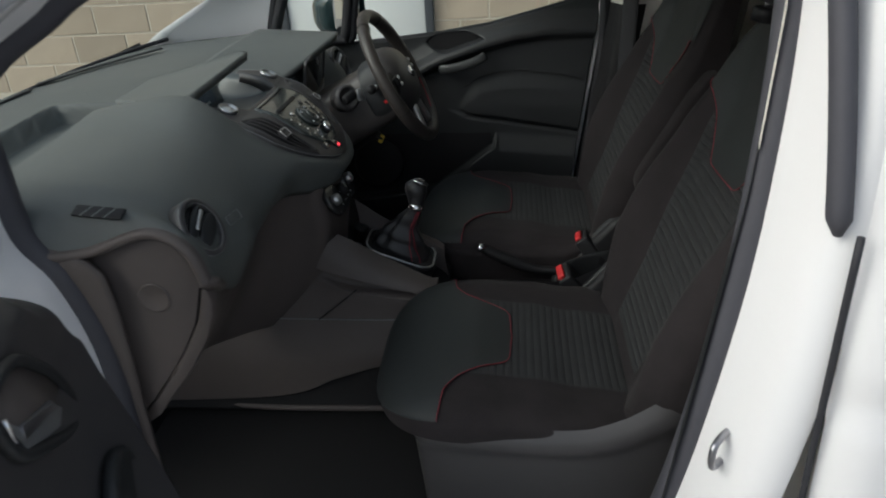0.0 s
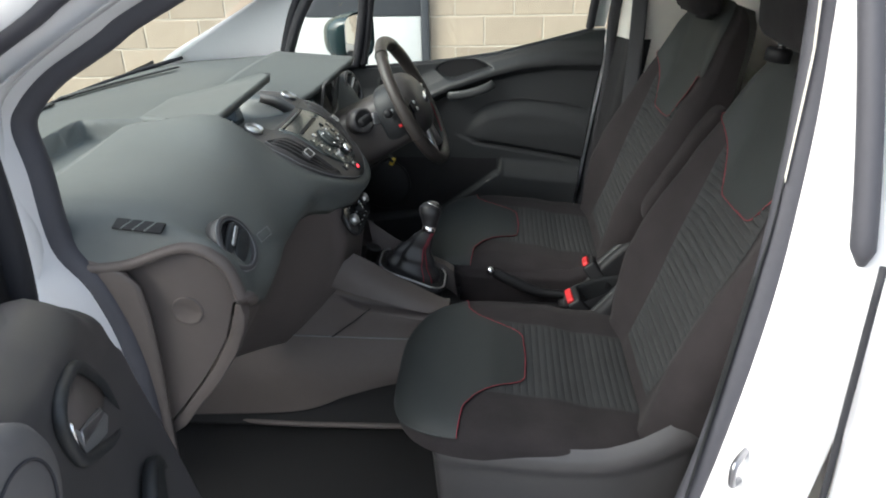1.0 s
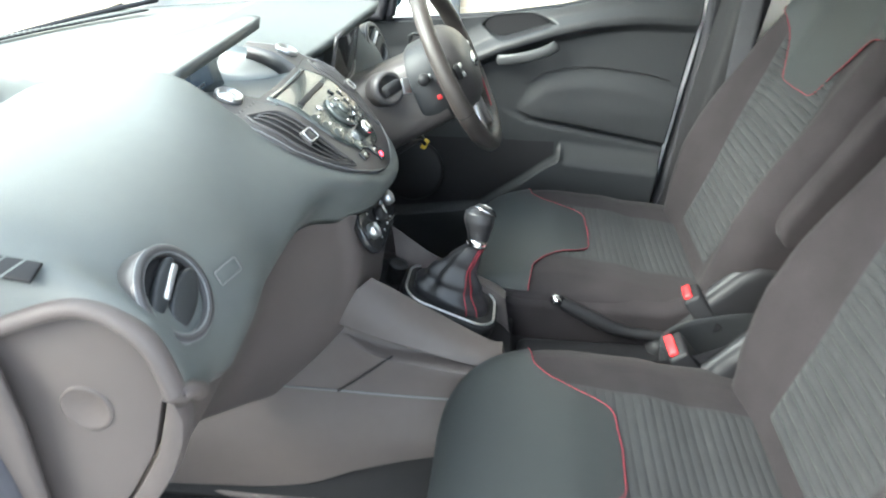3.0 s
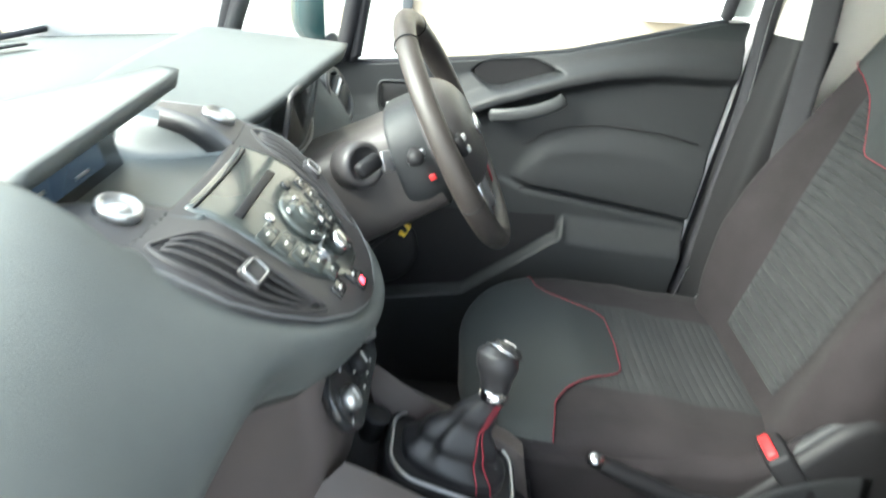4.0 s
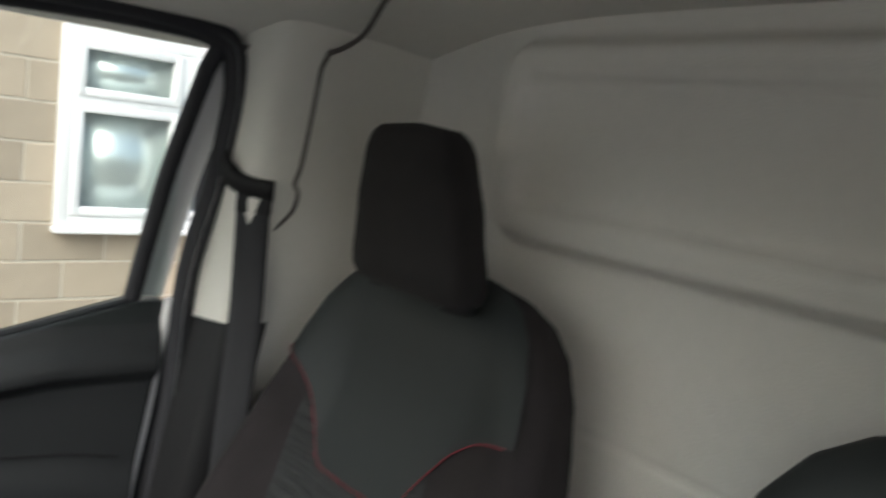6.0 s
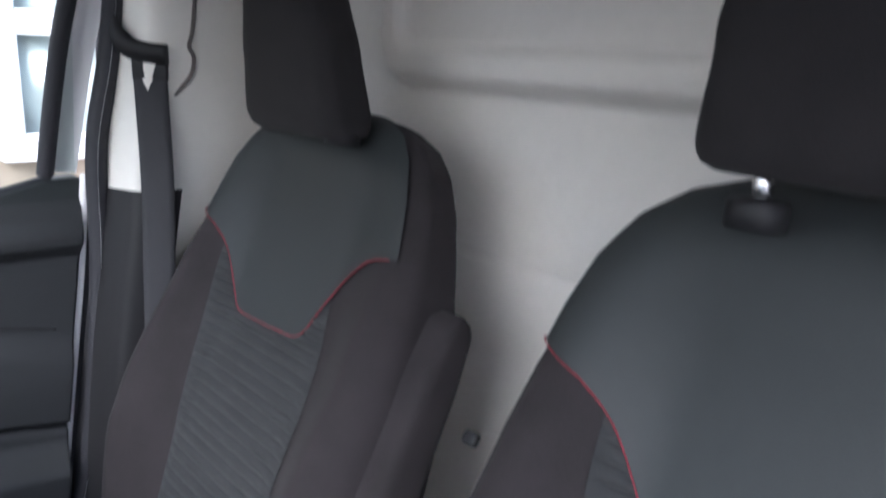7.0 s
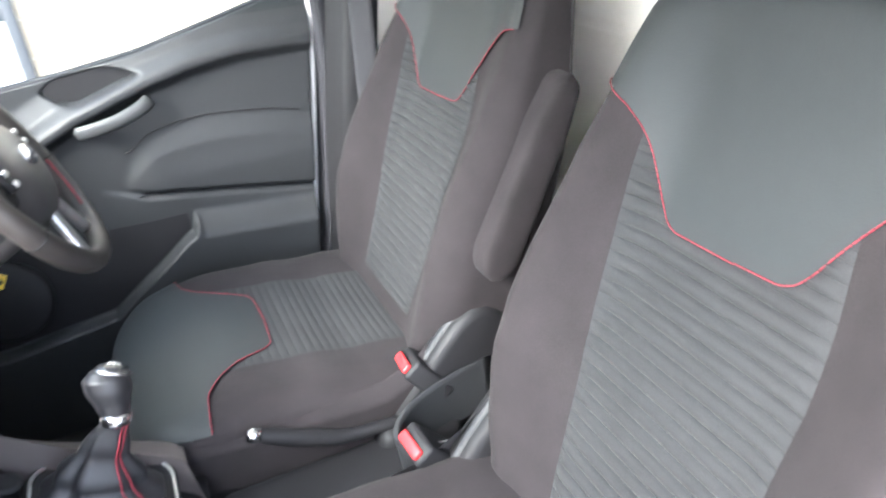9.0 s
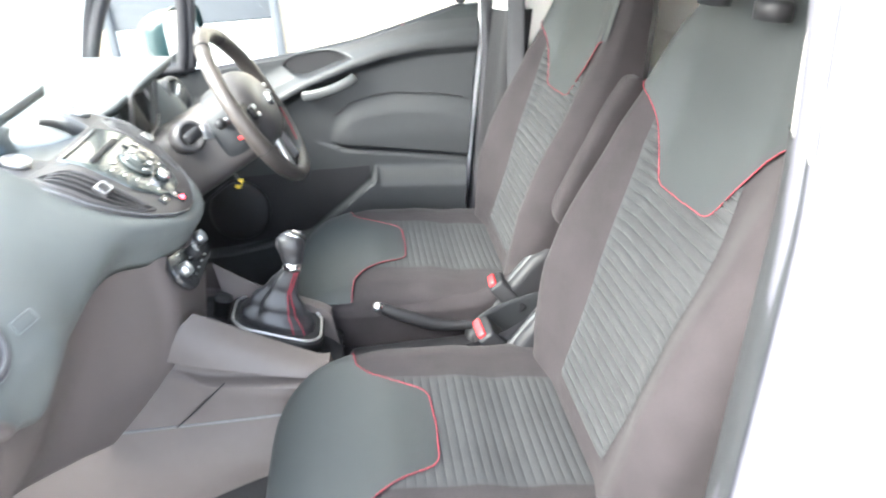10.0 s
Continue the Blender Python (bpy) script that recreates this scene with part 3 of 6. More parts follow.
# the pad's end by the passenger's door: its rolled rim, then the row beside it
PAD_END = [(-0.93, -0.66, 1.165), (-0.70, -0.668, 1.16), (-0.56, -0.662, 1.134), (-0.47, -0.640, 1.127), (-0.37, -0.628, 1.153), (-0.312, -0.631, 1.126), (-0.291, -0.633, 1.065)]
PAD_SIDE = [(-0.94, -0.65, 1.17), (-0.74, -0.65, 1.185), (-0.60, -0.645, 1.184), (-0.49, -0.622, 1.176), (-0.385, -0.610, 1.171), (-0.313, -0.612, 1.130), (-0.286, -0.614, 1.058)]
PADROWS = [PAD_END, PAD_SIDE] + [[(x, y, z) for x, z in pts] for y, pts in dash_stations()]


def dashboard():
    d = thing("dashboard", (-0.6, 0, 0.9), "dark grey moulded van dashboard with centre stack", "dashboard")
    def pad(u, v):
        p = curved(PADROWS, u, v)
        # open tray pressed into the top on the passenger's side
        front = -0.822 + 0.22 * (p.y + 0.22) ** 2
        end = -0.088 + 0.12 * max(0, p.x + 0.79)
        a = min(1, max(0, (end - p.y) / 0.008))
        b = min(1, max(0, (p.x - front) / 0.006)) * min(1, max(0, (-0.65 - p.x) / 0.10))
        p.z -= 0.042 * a * b
        # cavity for the display
        a = min(1, max(0, (0.192 - abs(p.y - YC)) / 0.006)) * min(1, max(0, (p.x + 0.56) / 0.006)) * min(1, max(0, (-0.375 - p.x) / 0.02))
        p.z -= a * max(0, p.z - 1.125)
        return p
    link("top_pad", shell(pad, 280, 240, (-0.01, 0, -0.012)), PAD, d, "soft grey-green dashboard pad")
    lip = [curved(PADROWS, 0.0, 0.22 + 0.78 * k / 60) + Vector((-0.002, 0.003, -0.006)) for k in range(61)] + [curved(PADROWS, 0.12 * k / 12, 1.0) + Vector((-0.004, 0, -0.002)) for k in range(1, 13)]
    link("pad_lip", tube(lip, 0.0125, 10, flat=0.75, up=(0, 0, 1)), LOWER, d, "brown-grey rolled lip of the pad")
    # lower panel under the pad
    rows = [
        (-0.60, [(-0.305, 1.045), (-0.298, 1.01), (-0.330, 0.935), (-0.40, 0.845), (-0.468, 0.775)]),
        (-0.45, [(-0.326, 0.975), (-0.338, 0.93), (-0.37, 0.87), (-0.42, 0.81), (-0.485, 0.755)]),
        (-0.30, [(-0.338, 0.998), (-0.350, 0.93), (-0.39, 0.85), (-0.44, 0.77), (-0.50, 0.70)]),
        (-0.22, [(-0.312, 1.032), (-0.316, 0.95), (-0.335, 0.87), (-0.37, 0.78), (-0.43, 0.69)]),
        (-0.15, [(-0.268, 1.018), (-0.262, 0.93), (-0.272, 0.85), (-0.30, 0.77), (-0.38, 0.67)]),
        (-0.10, [(-0.240, 1.014), (-0.228, 0.93), (-0.240, 0.86), (-0.27, 0.78), (-0.38, 0.67)]),
        (0.06, [(-0.240, 1.014), (-0.228, 0.93), (-0.240, 0.86), (-0.27, 0.78), (-0.38, 0.67)]),
        (0.17, [(-0.31, 0.955), (-0.40, 0.88), (-0.50, 0.82), (-0.60, 0.76), (-0.70, 0.72)]),
        (0.35, [(-0.345, 0.945), (-0.37, 0.88), (-0.46, 0.84), (-0.60, 0.81), (-0.75, 0.80)]),
        (0.70, [(-0.42, 0.955), (-0.44, 0.88), (-0.50, 0.84), (-0.62, 0.81), (-0.75, 0.80)]),
    ]
    low = [[(x - 0.004, y, z + 0.004) for x, z in r] for y, r in rows]
    link("lower_panel", shell(lambda u, v: curved(low, u, v), 80, 36, (-0.012, 0, 0)), LOWER, d, "brown-grey lower dash panel")
    return d


CUSHION_FRONT, CUSHION_REAR = -0.092, 0.45
ROUND = 4.2                                             # squareness of a cushion's roll
FLAT = 0.829                                            # share of the width up to the roll
ROLL = math.asin(FLAT ** (ROUND / 2))


def seat_top(x, y):
    base = lerp_table(((-0.10, 0.752), (0.0, 0.767), (0.09, 0.774), (0.20, 0.764), (0.30, 0.744), (0.45, 0.722)), x)
    return base + 0.008 * min(1, abs(y) / 0.2) ** 3 - 0.006 * (1 - min(1, abs(y) / 0.16) ** 2) * min(1, max(0, (x - 0.10) / 0.1))


def cushion_section(a):
    """Across a cushion, a from -1 to 1: share of its half width, and share of its height."""
    s, b = (1 if a >= 0 else -1), min(1, abs(a))
    if b <= 0.70:
        q = FLAT * b / 0.70
        return s * q, (1 - q ** ROUND) ** (1 / ROUND)
    p = ROLL + (math.pi / 2 - ROLL) * (b - 0.70) / 0.30
    return s * math.sin(p) ** (2 / ROUND), max(0, math.cos(p)) ** (2 / ROUND)


def section(a, w, h_top, low, r):
    """The upper half of a backrest's cross-section, a from -1 to 1: offset across and share of the height."""
    s, b = (1 if a >= 0 else -1), abs(a)
    if b < 0.70:
        return s * (w - r) * b / 0.70, 1.0
    if b < 0.90:
        q = (b - 0.70) / 0.20 * math.pi / 2
        return s * (w - r + r * math.sin(q)), 1 - (1 - math.cos(q)) * min(1, r / (h_top - low))
    top = 1 - min(1, r / (h_top - low))
    return s * w, top * (1 - (b - 0.90) / 0.10)


def cushion_point(a, x):
    x = max(x, CUSHION_FRONT)
    w = 0.256 * (1 - min(1, max(0, (0.15 - x) / (0.15 - CUSHION_FRONT))) ** 3.2) ** (1 / 3.2)
    q, k = cushion_section(a)
    low, y = 0.716, w * q
    front = min(1, max(0, (0.09 - x) / (0.09 - CUSHION_FRONT)))
    t = low + (seat_top(x, y) - low) * (1 - front ** 2.5) ** (1 / 2.5)
    return Vector((x, y, low + (t - low) * k))


def with_lift(fn, a, b, lift):
    e = 1e-3
    p = fn(a, b)
    n = (fn(a + e, b) - fn(a - e, b)).cross(fn(a, b + e) - fn(a, b - e))
    if n.length < 1e-12:
        return p
    n.normalize()
    return p + n * lift


def ease(x):
    q = min(1, max(0, x))
    return q * q * (3 - 2 * q)


def back_point(a, s):
    w = lin(((-0.02, 0.235), (0.04, 0.258), (0.12, 0.276), (0.22, 0.280), (0.36, 0.271), (0.48, 0.255), (0.54, 0.242), (0.59, 0.226), (0.635, 0.200), (0.665, 0.165), (0.685, 0.115), (0.692, 0.06)), s)
    y, k = section(a, w, 0.10, -0.05, 0.06)
    dish = lerp_table(((0.0, 0.01), (0.2, 0.0), (0.40, -0.018), (0.5, -0.022), (0.62, -0.012)), s)
    bolster = 0.058 * lin(((0.0, 0.5), (0.15, 1.0), (0.30, 0.96), (0.42, 0.80), (0.52, 0.50), (0.60, 0.22), (0.67, 0.0)), s)
    t = dish + bolster * ease((abs(y) - 0.102) / 0.138)
    low = lin(((0.0, -0.10), (0.38, -0.095), (0.56, -0.065), (0.70, -0.055)), s)
    end = max(0, (s - 0.60) / 0.0925)
    t = low + (t - low) * math.sqrt(max(0.0, 1 - min(1, end) ** 2.6)) if end else t
    n = low + (t - low) * k
    return Vector((0.40 + 0.347 * s - 0.938 * n, y, 0.745 + 0.938 * s + 0.347 * n))


def stitches(path):
    """Short red stitches along a seam."""
    geo = []
    for i in range(0, len(path) - 3, 3):
        geo.append(tube([path[i], path[i + 1], path[i + 2], path[i + 2].lerp(path[i + 3], 0.6)], 0.0009, 5))
    return join(*geo)


def soft_lin(table, x, w=0.035):
    return sum(lin(table, x + w * k) for k in (-1, -0.5, 0, 0.5, 1)) / 5


def seam_cushion(a):
    return soft_lin(((-0.1, 0.167), (0.0, 0.167), (0.26, 0.163), (0.32, 0.150), (0.35, 0.128), (0.39, 0.104), (0.48, 0.070), (0.60, 0.047), (0.80, 0.040), (1.1, 0.036)), abs(a), 0.025)


def seam_back(a):
    if a < 0:
        return soft_lin(((-0.1, 0.380), (0.0, 0.381), (0.20, 0.384), (0.26, 0.398), (0.335, 0.441), (0.45, 0.483), (0.60, 0.509), (0.78, 0.524), (1.1, 0.53)), -a)
    return soft_lin(((-0.1, 0.382), (0.0, 0.380), (0.30, 0.378), (0.36, 0.392), (0.525, 0.451), (0.60, 0.469), (0.82, 0.503), (1.1, 0.51)), a)


def front_seat():
    s = thing("front_seat", (0.2, -SEAT, 0.40), "dark cloth front seat with grey hide panels and red stitching", "car seat", "front seats")
    off = Vector((0, -SEAT, 0))
    def put(fn):
        return lambda u, v: fn(u, v) + off
    def cushion(u, v):
        return cushion_point(u * 2 - 1, CUSHION_FRONT + (CUSHION_REAR - CUSHION_FRONT) * v ** 1.8)
    c = link("cushion", grid(put(cushion), 121, 110), CLOTH, s)
    lift = 0.0052
    def hide(u, v):
        a = (-1 + 2 * u) * 0.875
        x = CUSHION_FRONT + 0.0015 + (seam_cushion(a) - CUSHION_FRONT - 0.0015) * v ** 1.6
        return with_lift(cushion_point, a, x, -lift)
    link("front_panel", grid(put(hide), 101, 60), LEATHER, c, "grey coated hide front panel")
    piping = [with_lift(cushion_point, -0.875, CUSHION_FRONT + 0.004 + 0.10 * (k / 40) ** 1.5, -0.004) + off for k in range(41)]
    link("piping", tube(piping, 0.0022, 6), LEATHER, c, "thin hide piping")
    def ribs(u, v):
        a = (-1 + 2 * u) * 0.44
        x = 0.0142 * (2 + 27 * v)
        k = 27 * v
        fade = min(1, max(0, (x - seam_cushion(a)) / 0.003))
        return with_lift(cushion_point, a, x, -0.0012 - 0.0018 * fade * min(1, 14 * u, 14 * (1 - u)) * abs(math.sin(math.pi * k)) ** 0.7)
    link("ribbed_insert", grid(put(ribs), 41, 433), RIBCLOTH, c, "ribbed grey cloth insert")
    path = [with_lift(cushion_point, -0.87 + 1.74 * i / 260, seam_cushion(-0.87 + 1.74 * i / 260) + 0.001, -0.0060) + off for i in range(261)]
    link("stitching", stitches(path), STITCH, c, "red stitching")
    def back(u, v):
        return back_point(1 - 2 * u, -0.02 + 0.711 * v)
    b = link("backrest", grid(put(back), 121, 160), CLOTH, s)
    def rear_fn(u, v):
        q = -0.02 + 0.710 * v
        p0, p1 = back_point(1, q), back_point(-1, q)
        p = p0 + (p1 - p0) * u
        return p + Vector((0.05 * math.sin(math.pi * u) ** 0.5, 0, -0.018 * math.sin(math.pi * u) ** 0.5))
    link("rear_shell", grid(put(rear_fn), 24, 30), BLACK, b)
    def shield(u, v):
        a = 0.93 - 1.71 * u
        q0 = seam_back(a)
        return with_lift(lambda p, q: back_point(p, q), a, q0 + (0.690 - q0) * v, -lift)
    link("upper_panel", grid(put(shield), 81, 60), LEATHER, b, "grey coated hide upper panel")
    def bribs(u, v):
        q = 0.0164 * (1 + 29 * v)
        a0 = lin(((0.0, 0.37), (0.12, 0.39), (0.23, 0.43), (0.35, 0.51), (0.48, 0.60)), q)
        a1 = lin(((0.0, -0.45), (0.15, -0.437), (0.30, -0.432), (0.44, -0.36), (0.49, -0.34)), q)
        a = a0 + (a1 - a0) * u
        return with_lift(lambda p, r: back_point(p, r), a, q, -0.0016 - 0.0068 * min(1, 16 * u, 16 * (1 - u)) * min(1, max(0, (seam_back(a) - q) / 0.003)) * abs(math.sin(math.pi * 29 * v)) ** 0.55)
    link("ribbed_insert", grid(put(bribs), 41, 581), RIBCLOTH, b, "ribbed grey cloth insert")
    path = [with_lift(back_point, 0.92 - 1.69 * i / 320, seam_back(0.92 - 1.69 * i / 320) - 0.001, -0.0062) + off for i in range(321)]
    link("stitching", stitches(path), STITCH, b, "red stitching")
    # plinth with a moulded side skirt
    def skirt(u, v):
        side = [(0.46, 0.20), (0.44, 0.262), (0.20, 0.256), (0.03, 0.238), (-0.012, 0.19), (-0.02, 0.0), (-0.012, -0.19), (0.03, -0.238), (0.20, -0.256), (0.44, -0.262), (0.46, -0.20)]
        x, y = cr(side, u)
        top = lin(((-0.07, 0.728), (0.0, 0.742), (0.1, 0.746), (0.22, 0.742), (0.30, 0.748), (0.36, 0.772), (0.44, 0.824)), x)
        z = top + (0.42 - top) * v
        k = 1 - 0.10 * max(0, v - 0.12) - 0.04 * (v < 0.06)
        flare = 0.014 * math.exp(-((v - 0.07) / 0.05) ** 2)
        return Vector((0.18 + (x - 0.18) * k, y * k + (flare if y > 0 else -flare), z))
    link("base_skirt", grid(put(skirt), 90, 20, flip=True), STACK, s, "grey moulded seat base")
    for y in (-0.17, 0.17):
        link("rail", block((0.5, 0.03, 0.03), pose(0.18, y - SEAT, 0.42), 0.004), BLACK, s, "black steel seat runner")
    return s


def headrest(seat, y0, rise):
    """Tapered headrest on two steel posts."""
    def body(u, v):
        a = 2 * math.pi * u
        h = v * 0.20
        wide = lerp_table(((0, 0.104), (0.02, 0.111), (0.1, 0.101), (0.165, 0.086), (0.2, 0.076)), h)
        deep = lerp_table(((0, 0.032), (0.03, 0.042), (0.15, 0.038), (0.2, 0.026)), h)
        c, s = math.cos(a), math.sin(a)
        close = 1.0
        if h < 0.012:
            close = math.sqrt(max(0, 1 - ((0.012 - h) / 0.012) ** 2))
        if h > 0.18:
            close = math.sqrt(max(0, 1 - ((h - 0.18) / 0.0202) ** 2))
        px = deep * (abs(s) ** 0.55) * (1 if s > 0 else -1) * close
        py = (wide - 0.03 + 0.03 * close) * (abs(c) ** 0.45) * (1 if c > 0 else -1) * (1 if 0.0 < v < 1 else close)
        return Vector((0.607 + px - 0.13 * h, y0 + py + 0.012, 1.366 + rise + h - (0.016 * (1 - v) if y0 > 0 else 0)))
    h = link("headrest", grid(body, 48, 40, True), HEADCLOTH, seat, "dark cloth headrest")
    for y in (-0.075, 0.075):
        link("post", tube([(0.603, y0 + y, 1.358), (0.608, y0 + y, 1.39 + rise)], 0.0075, 12), CHROME, h, "chromed steel post")
        link("post_guide", turned([(0.022, -0.016), (0.023, 0.002), (0.020, 0.007), (0.008, 0.009)], pose(0.602, y0 + y, 1.366, 0, 8, 0), 20), BLACK, h, "black plastic post guide")


def armrest(seat):
    def body(u, v):
        a = 2 * math.pi * u
        c, s = math.cos(a), math.sin(a)
        l = 0.315 * v
        t = lerp_table(((0, 0.026), (0.05, 0.034), (0.22, 0.032), (0.315, 0.022)), l)
        e = 1.0
        if l < 0.03:
            e = math.sqrt(max(0, 1 - ((0.03 - l) / 0.03) ** 2))
        if l > 0.29:
            e = math.sqrt(max(0, 1 - ((l - 0.29) / 0.0252) ** 2))
        y = 0.028 * (abs(c) ** 0.5) * (1 if c > 0 else -1) * (0.6 + 0.4 * e)
        n = t * (abs(s) ** 0.5) * (1 if s > 0 else -1) * e
        return Vector((0.470 + 0.49 * l - 0.872 * n, 0.056 + 0.07 * l + y, 0.905 + 0.872 * l + 0.49 * n))
    arm = link("armrest", grid(body, 40, 50, True), CLOTH, seat, "folded-up dark cloth armrest")
    link("armrest_bracket", block((0.010, 0.02, 0.016), pose(0.604, 0.018, 1.055, 0, 35, 0), 0.003), BLACK, arm, "black armrest bracket")


def steering_wheel():
    c, ax = Vector((-0.121, 0.342, 1.132)), Vector((0.89, 0, 0.456))
    m = axes(c, ax, (0, 1, 0))      # x: to the door, y: up the rim, z: to the driver
    w = thing("steering_wheel", c, "black hide steering wheel with silver spokes and red stitching", "steering wheel")
    R = 0.172
    rim = [m @ Vector((R * math.cos(q), R * math.sin(q), 0)) for q in (2 * math.pi * k / 96 for k in range(96))]
    rad = [0.0155 + 0.0025 * max(0, math.cos(2 * (2 * math.pi * k / 96) - 1.2)) for k in range(96)]
    link("rim", tube(rim, rad, 14, True), WHEELHIDE, w)
    for q in (62, 118, 200, 340):
        a = radians(q)
        p = Vector((R * math.cos(a), R * math.sin(a), 0))
        ring = [m @ (p + Vector((math.cos(a), math.sin(a), 0)) * 0.0172 * math.cos(k * math.pi / 8) + Vector((0, 0, 1)) * 0.0172 * math.sin(k * math.pi / 8)) for k in range(16)]
        link("seam_ring", tube(ring, 0.0012, 6, True), BLACK, w)
    def boss(u, v):
        a = 2 * math.pi * u
        r = 0.098 * v
        x, y = r * math.cos(a) * 1.12, r * math.sin(a) * 0.95
        return m @ Vector((x, y - 0.004, -0.030 + 0.062 * math.sqrt(max(0, 1 - v**3.2))))
    hub = link("hub", grid(boss, 48, 24, True), STACK, w, "black airbag cover")
    link("badge", turned([(0.02, 0), (0.02, 0.003), (0.017, 0.005), (0.001, 0.006)], m @ Matrix.Translation((0, -0.004, 0.031)) @ Matrix.Diagonal((1.3, 0.8, 1, 1)), 28), CHROME, hub, "chromed oval badge")
    for side in (1, -1):
        def spoke(u, v):
            x = side * (0.055 + 0.108 * u)
            y = 0.006 + (0.034 - 0.012 * u) * (1 - 2 * v) - 0.008 * u
            return m @ Vector((x, y, 0.012 - 0.008 * u - 0.006 * abs(1 - 2 * v) ** 2))
        link("side_spoke", shell(spoke, 12, 8, m.to_3x3() @ Vector((0, 0, -0.014))), BLACK, w)
        link("switch_pad", block((0.032, 0.03, 0.012), m @ Matrix.Translation((side * 0.098, 0.004, 0.012)) @ pose(0, 0, 0, 0, 0, 0), 0.005), BLACK, w, "spoke switches")
        for k in (-1, 1):
            link("switch", block((0.012, 0.009, 0.006), m @ Matrix.Translation((side * 0.098, 0.004 + 0.009 * k, 0.019)), 0.002), SILVER, w)
        def low(u, v):
            x = side * (0.022 + 0.030 * u + 0.014 * (1 - 2 * v) * side * side)
            y = -0.055 - 0.095 * u
            return m @ Vector((x, y, 0.010 - 0.006 * u - 0.004 * abs(1 - 2 * v)))
        link("lower_spoke", shell(low, 10, 6, m.to_3x3() @ Vector((0, 0, -0.010))), SILVER, w, "satin silver lower spoke")
        link("stitching", tube([m @ Vector((side * (R - 0.014) * math.cos(q), -(R - 0.014) * math.sin(q), 0.008)) for q in (0.35 + 0.6 * k / 16 for k in range(17))], 0.0018, 6), STITCH, w, "red stitching")
    return m


def column(m):
    c = thing("steering_column", (-0.25, 0.342, 1.07), "dark steering column shroud with key barrel and stalks", "steering column")
    def shroud(u, v):
        a = 2 * math.pi * u
        d = -0.045 - 0.17 * v
        rx = 0.074 + 0.010 * v
        ry = 0.076 + 0.006 * v
        x, y = rx * (abs(math.cos(a)) ** 0.5) * (1 if math.cos(a) > 0 else -1), ry * (abs(math.sin(a)) ** 0.5) * (1 if math.sin(a) > 0 else -1) - 0.014
        return m @ Vector((x, y, d))
    link("shroud", grid(shroud, 48, 16, True), SHROUD, c, "dark grey-brown shroud")
    def housing(u, v):
        a = 2 * math.pi * u
        d, k = cr([(-0.082, 0.90), (-0.080, 1.0), (-0.060, 1.02), (-0.036, 1.0), (-0.024, 0.90), (-0.020, 0.60), (-0.020, 0.05)], v)
        c1, s1 = math.cos(a), math.sin(a)
        return m @ Vector((0.080 * k * abs(c1) ** 0.75 * (1 if c1 > 0 else -1), 0.083 * k * abs(s1) ** 0.75 * (1 if s1 > 0 else -1) - 0.008, d - 0.02 * (0.5 - 0.5 * s1) * (v < 0.5)))
    link("switch_housing", grid(housing, 56, 24, True), TRIM, c, "dark switch housing behind the wheel")
    b = axes((-0.250, 0.257, 1.100), (0.62, -0.70, 0.28), (0, 0, 1))
    k = link("key_barrel", turned([(0.034, -0.03), (0.034, 0.004), (0.030, 0.010), (0.024, 0.010), (0.023, 0.004), (0.001, 0.004)], b, 32), STACK, c)
    link("key_head", block((0.024, 0.040, 0.018), b @ Matrix.Translation((0, 0.006, 0.026)) @ pose(0, 0, 0, 0, 0, 20), 0.007), BLACK, k, "black ignition key head")
    link("key_ring", block((0.03, 0.02, 0.006), b @ Matrix.Translation((0.0, -0.03, 0.02)), 0.002), SILVER, k)
    for side in (1, -1):
        p = [m @ Vector((side * 0.05, 0.012, -0.06)), m @ Vector((side * 0.11, 0.02, -0.05)), m @ Vector((side * 0.165, 0.03, -0.04))]
        s = link("stalk", tube(smooth_path(p, 12), [0.009] * 7 + [0.011, 0.012, 0.012, 0.011, 0.007], 10), BLACK, c, "black indicator stalk")
        for q in (0.12, 0.14):
            link("ring_mark", block((0.008, 0.010, 0.024), m @ Matrix.Translation((side * q, 0.023, -0.045)), 0.003), SILVER, s)
    link("red_mark", block((0.010, 0.009, 0.004), m @ Matrix.Translation((-0.0815, -0.028, -0.046)) @ pose(0, 0, 0, 0, 90, 0), 0.001), RED, c, "red release tab")


def stack_curve(s):
    """Middle line of the centre stack from the top (0) to the bottom (1): x and z."""
    return cr([(-0.475, 1.203), (-0.415, 1.198), (-0.366, 1.180), (-0.32, 1.164), (-0.28, 1.133), (-0.246, 1.10), (-0.215, 1.068), (-0.196, 1.03)], s)


def stack_point(s, y, lift=0.0):
    x, z = stack_curve(s)
    a, b = stack_curve(max(0, s - 0.01)), stack_curve(min(1, s + 0.01))
    n = Vector((-(b[1] - a[1]), 0, b[0] - a[0])).normalized()
    arch = -0.9 * y * y * (0.3 + 0.7 * s)
    return Vector((x + arch, YC + y, z + 0.2 * arch)) + n * lift


def stack_pose(s, y, lift=0.0):
    """A pose on the stack: x across, y up the slope, z off the surface."""
    p = stack_point(s, y, lift)
    up = stack_point(max(0, s - 0.02), y) - stack_point(min(1, s + 0.02), y)
    side = stack_point(s, y + 0.005) - stack_point(s, y - 0.005)
    return axes(p, side.cross(up), side)


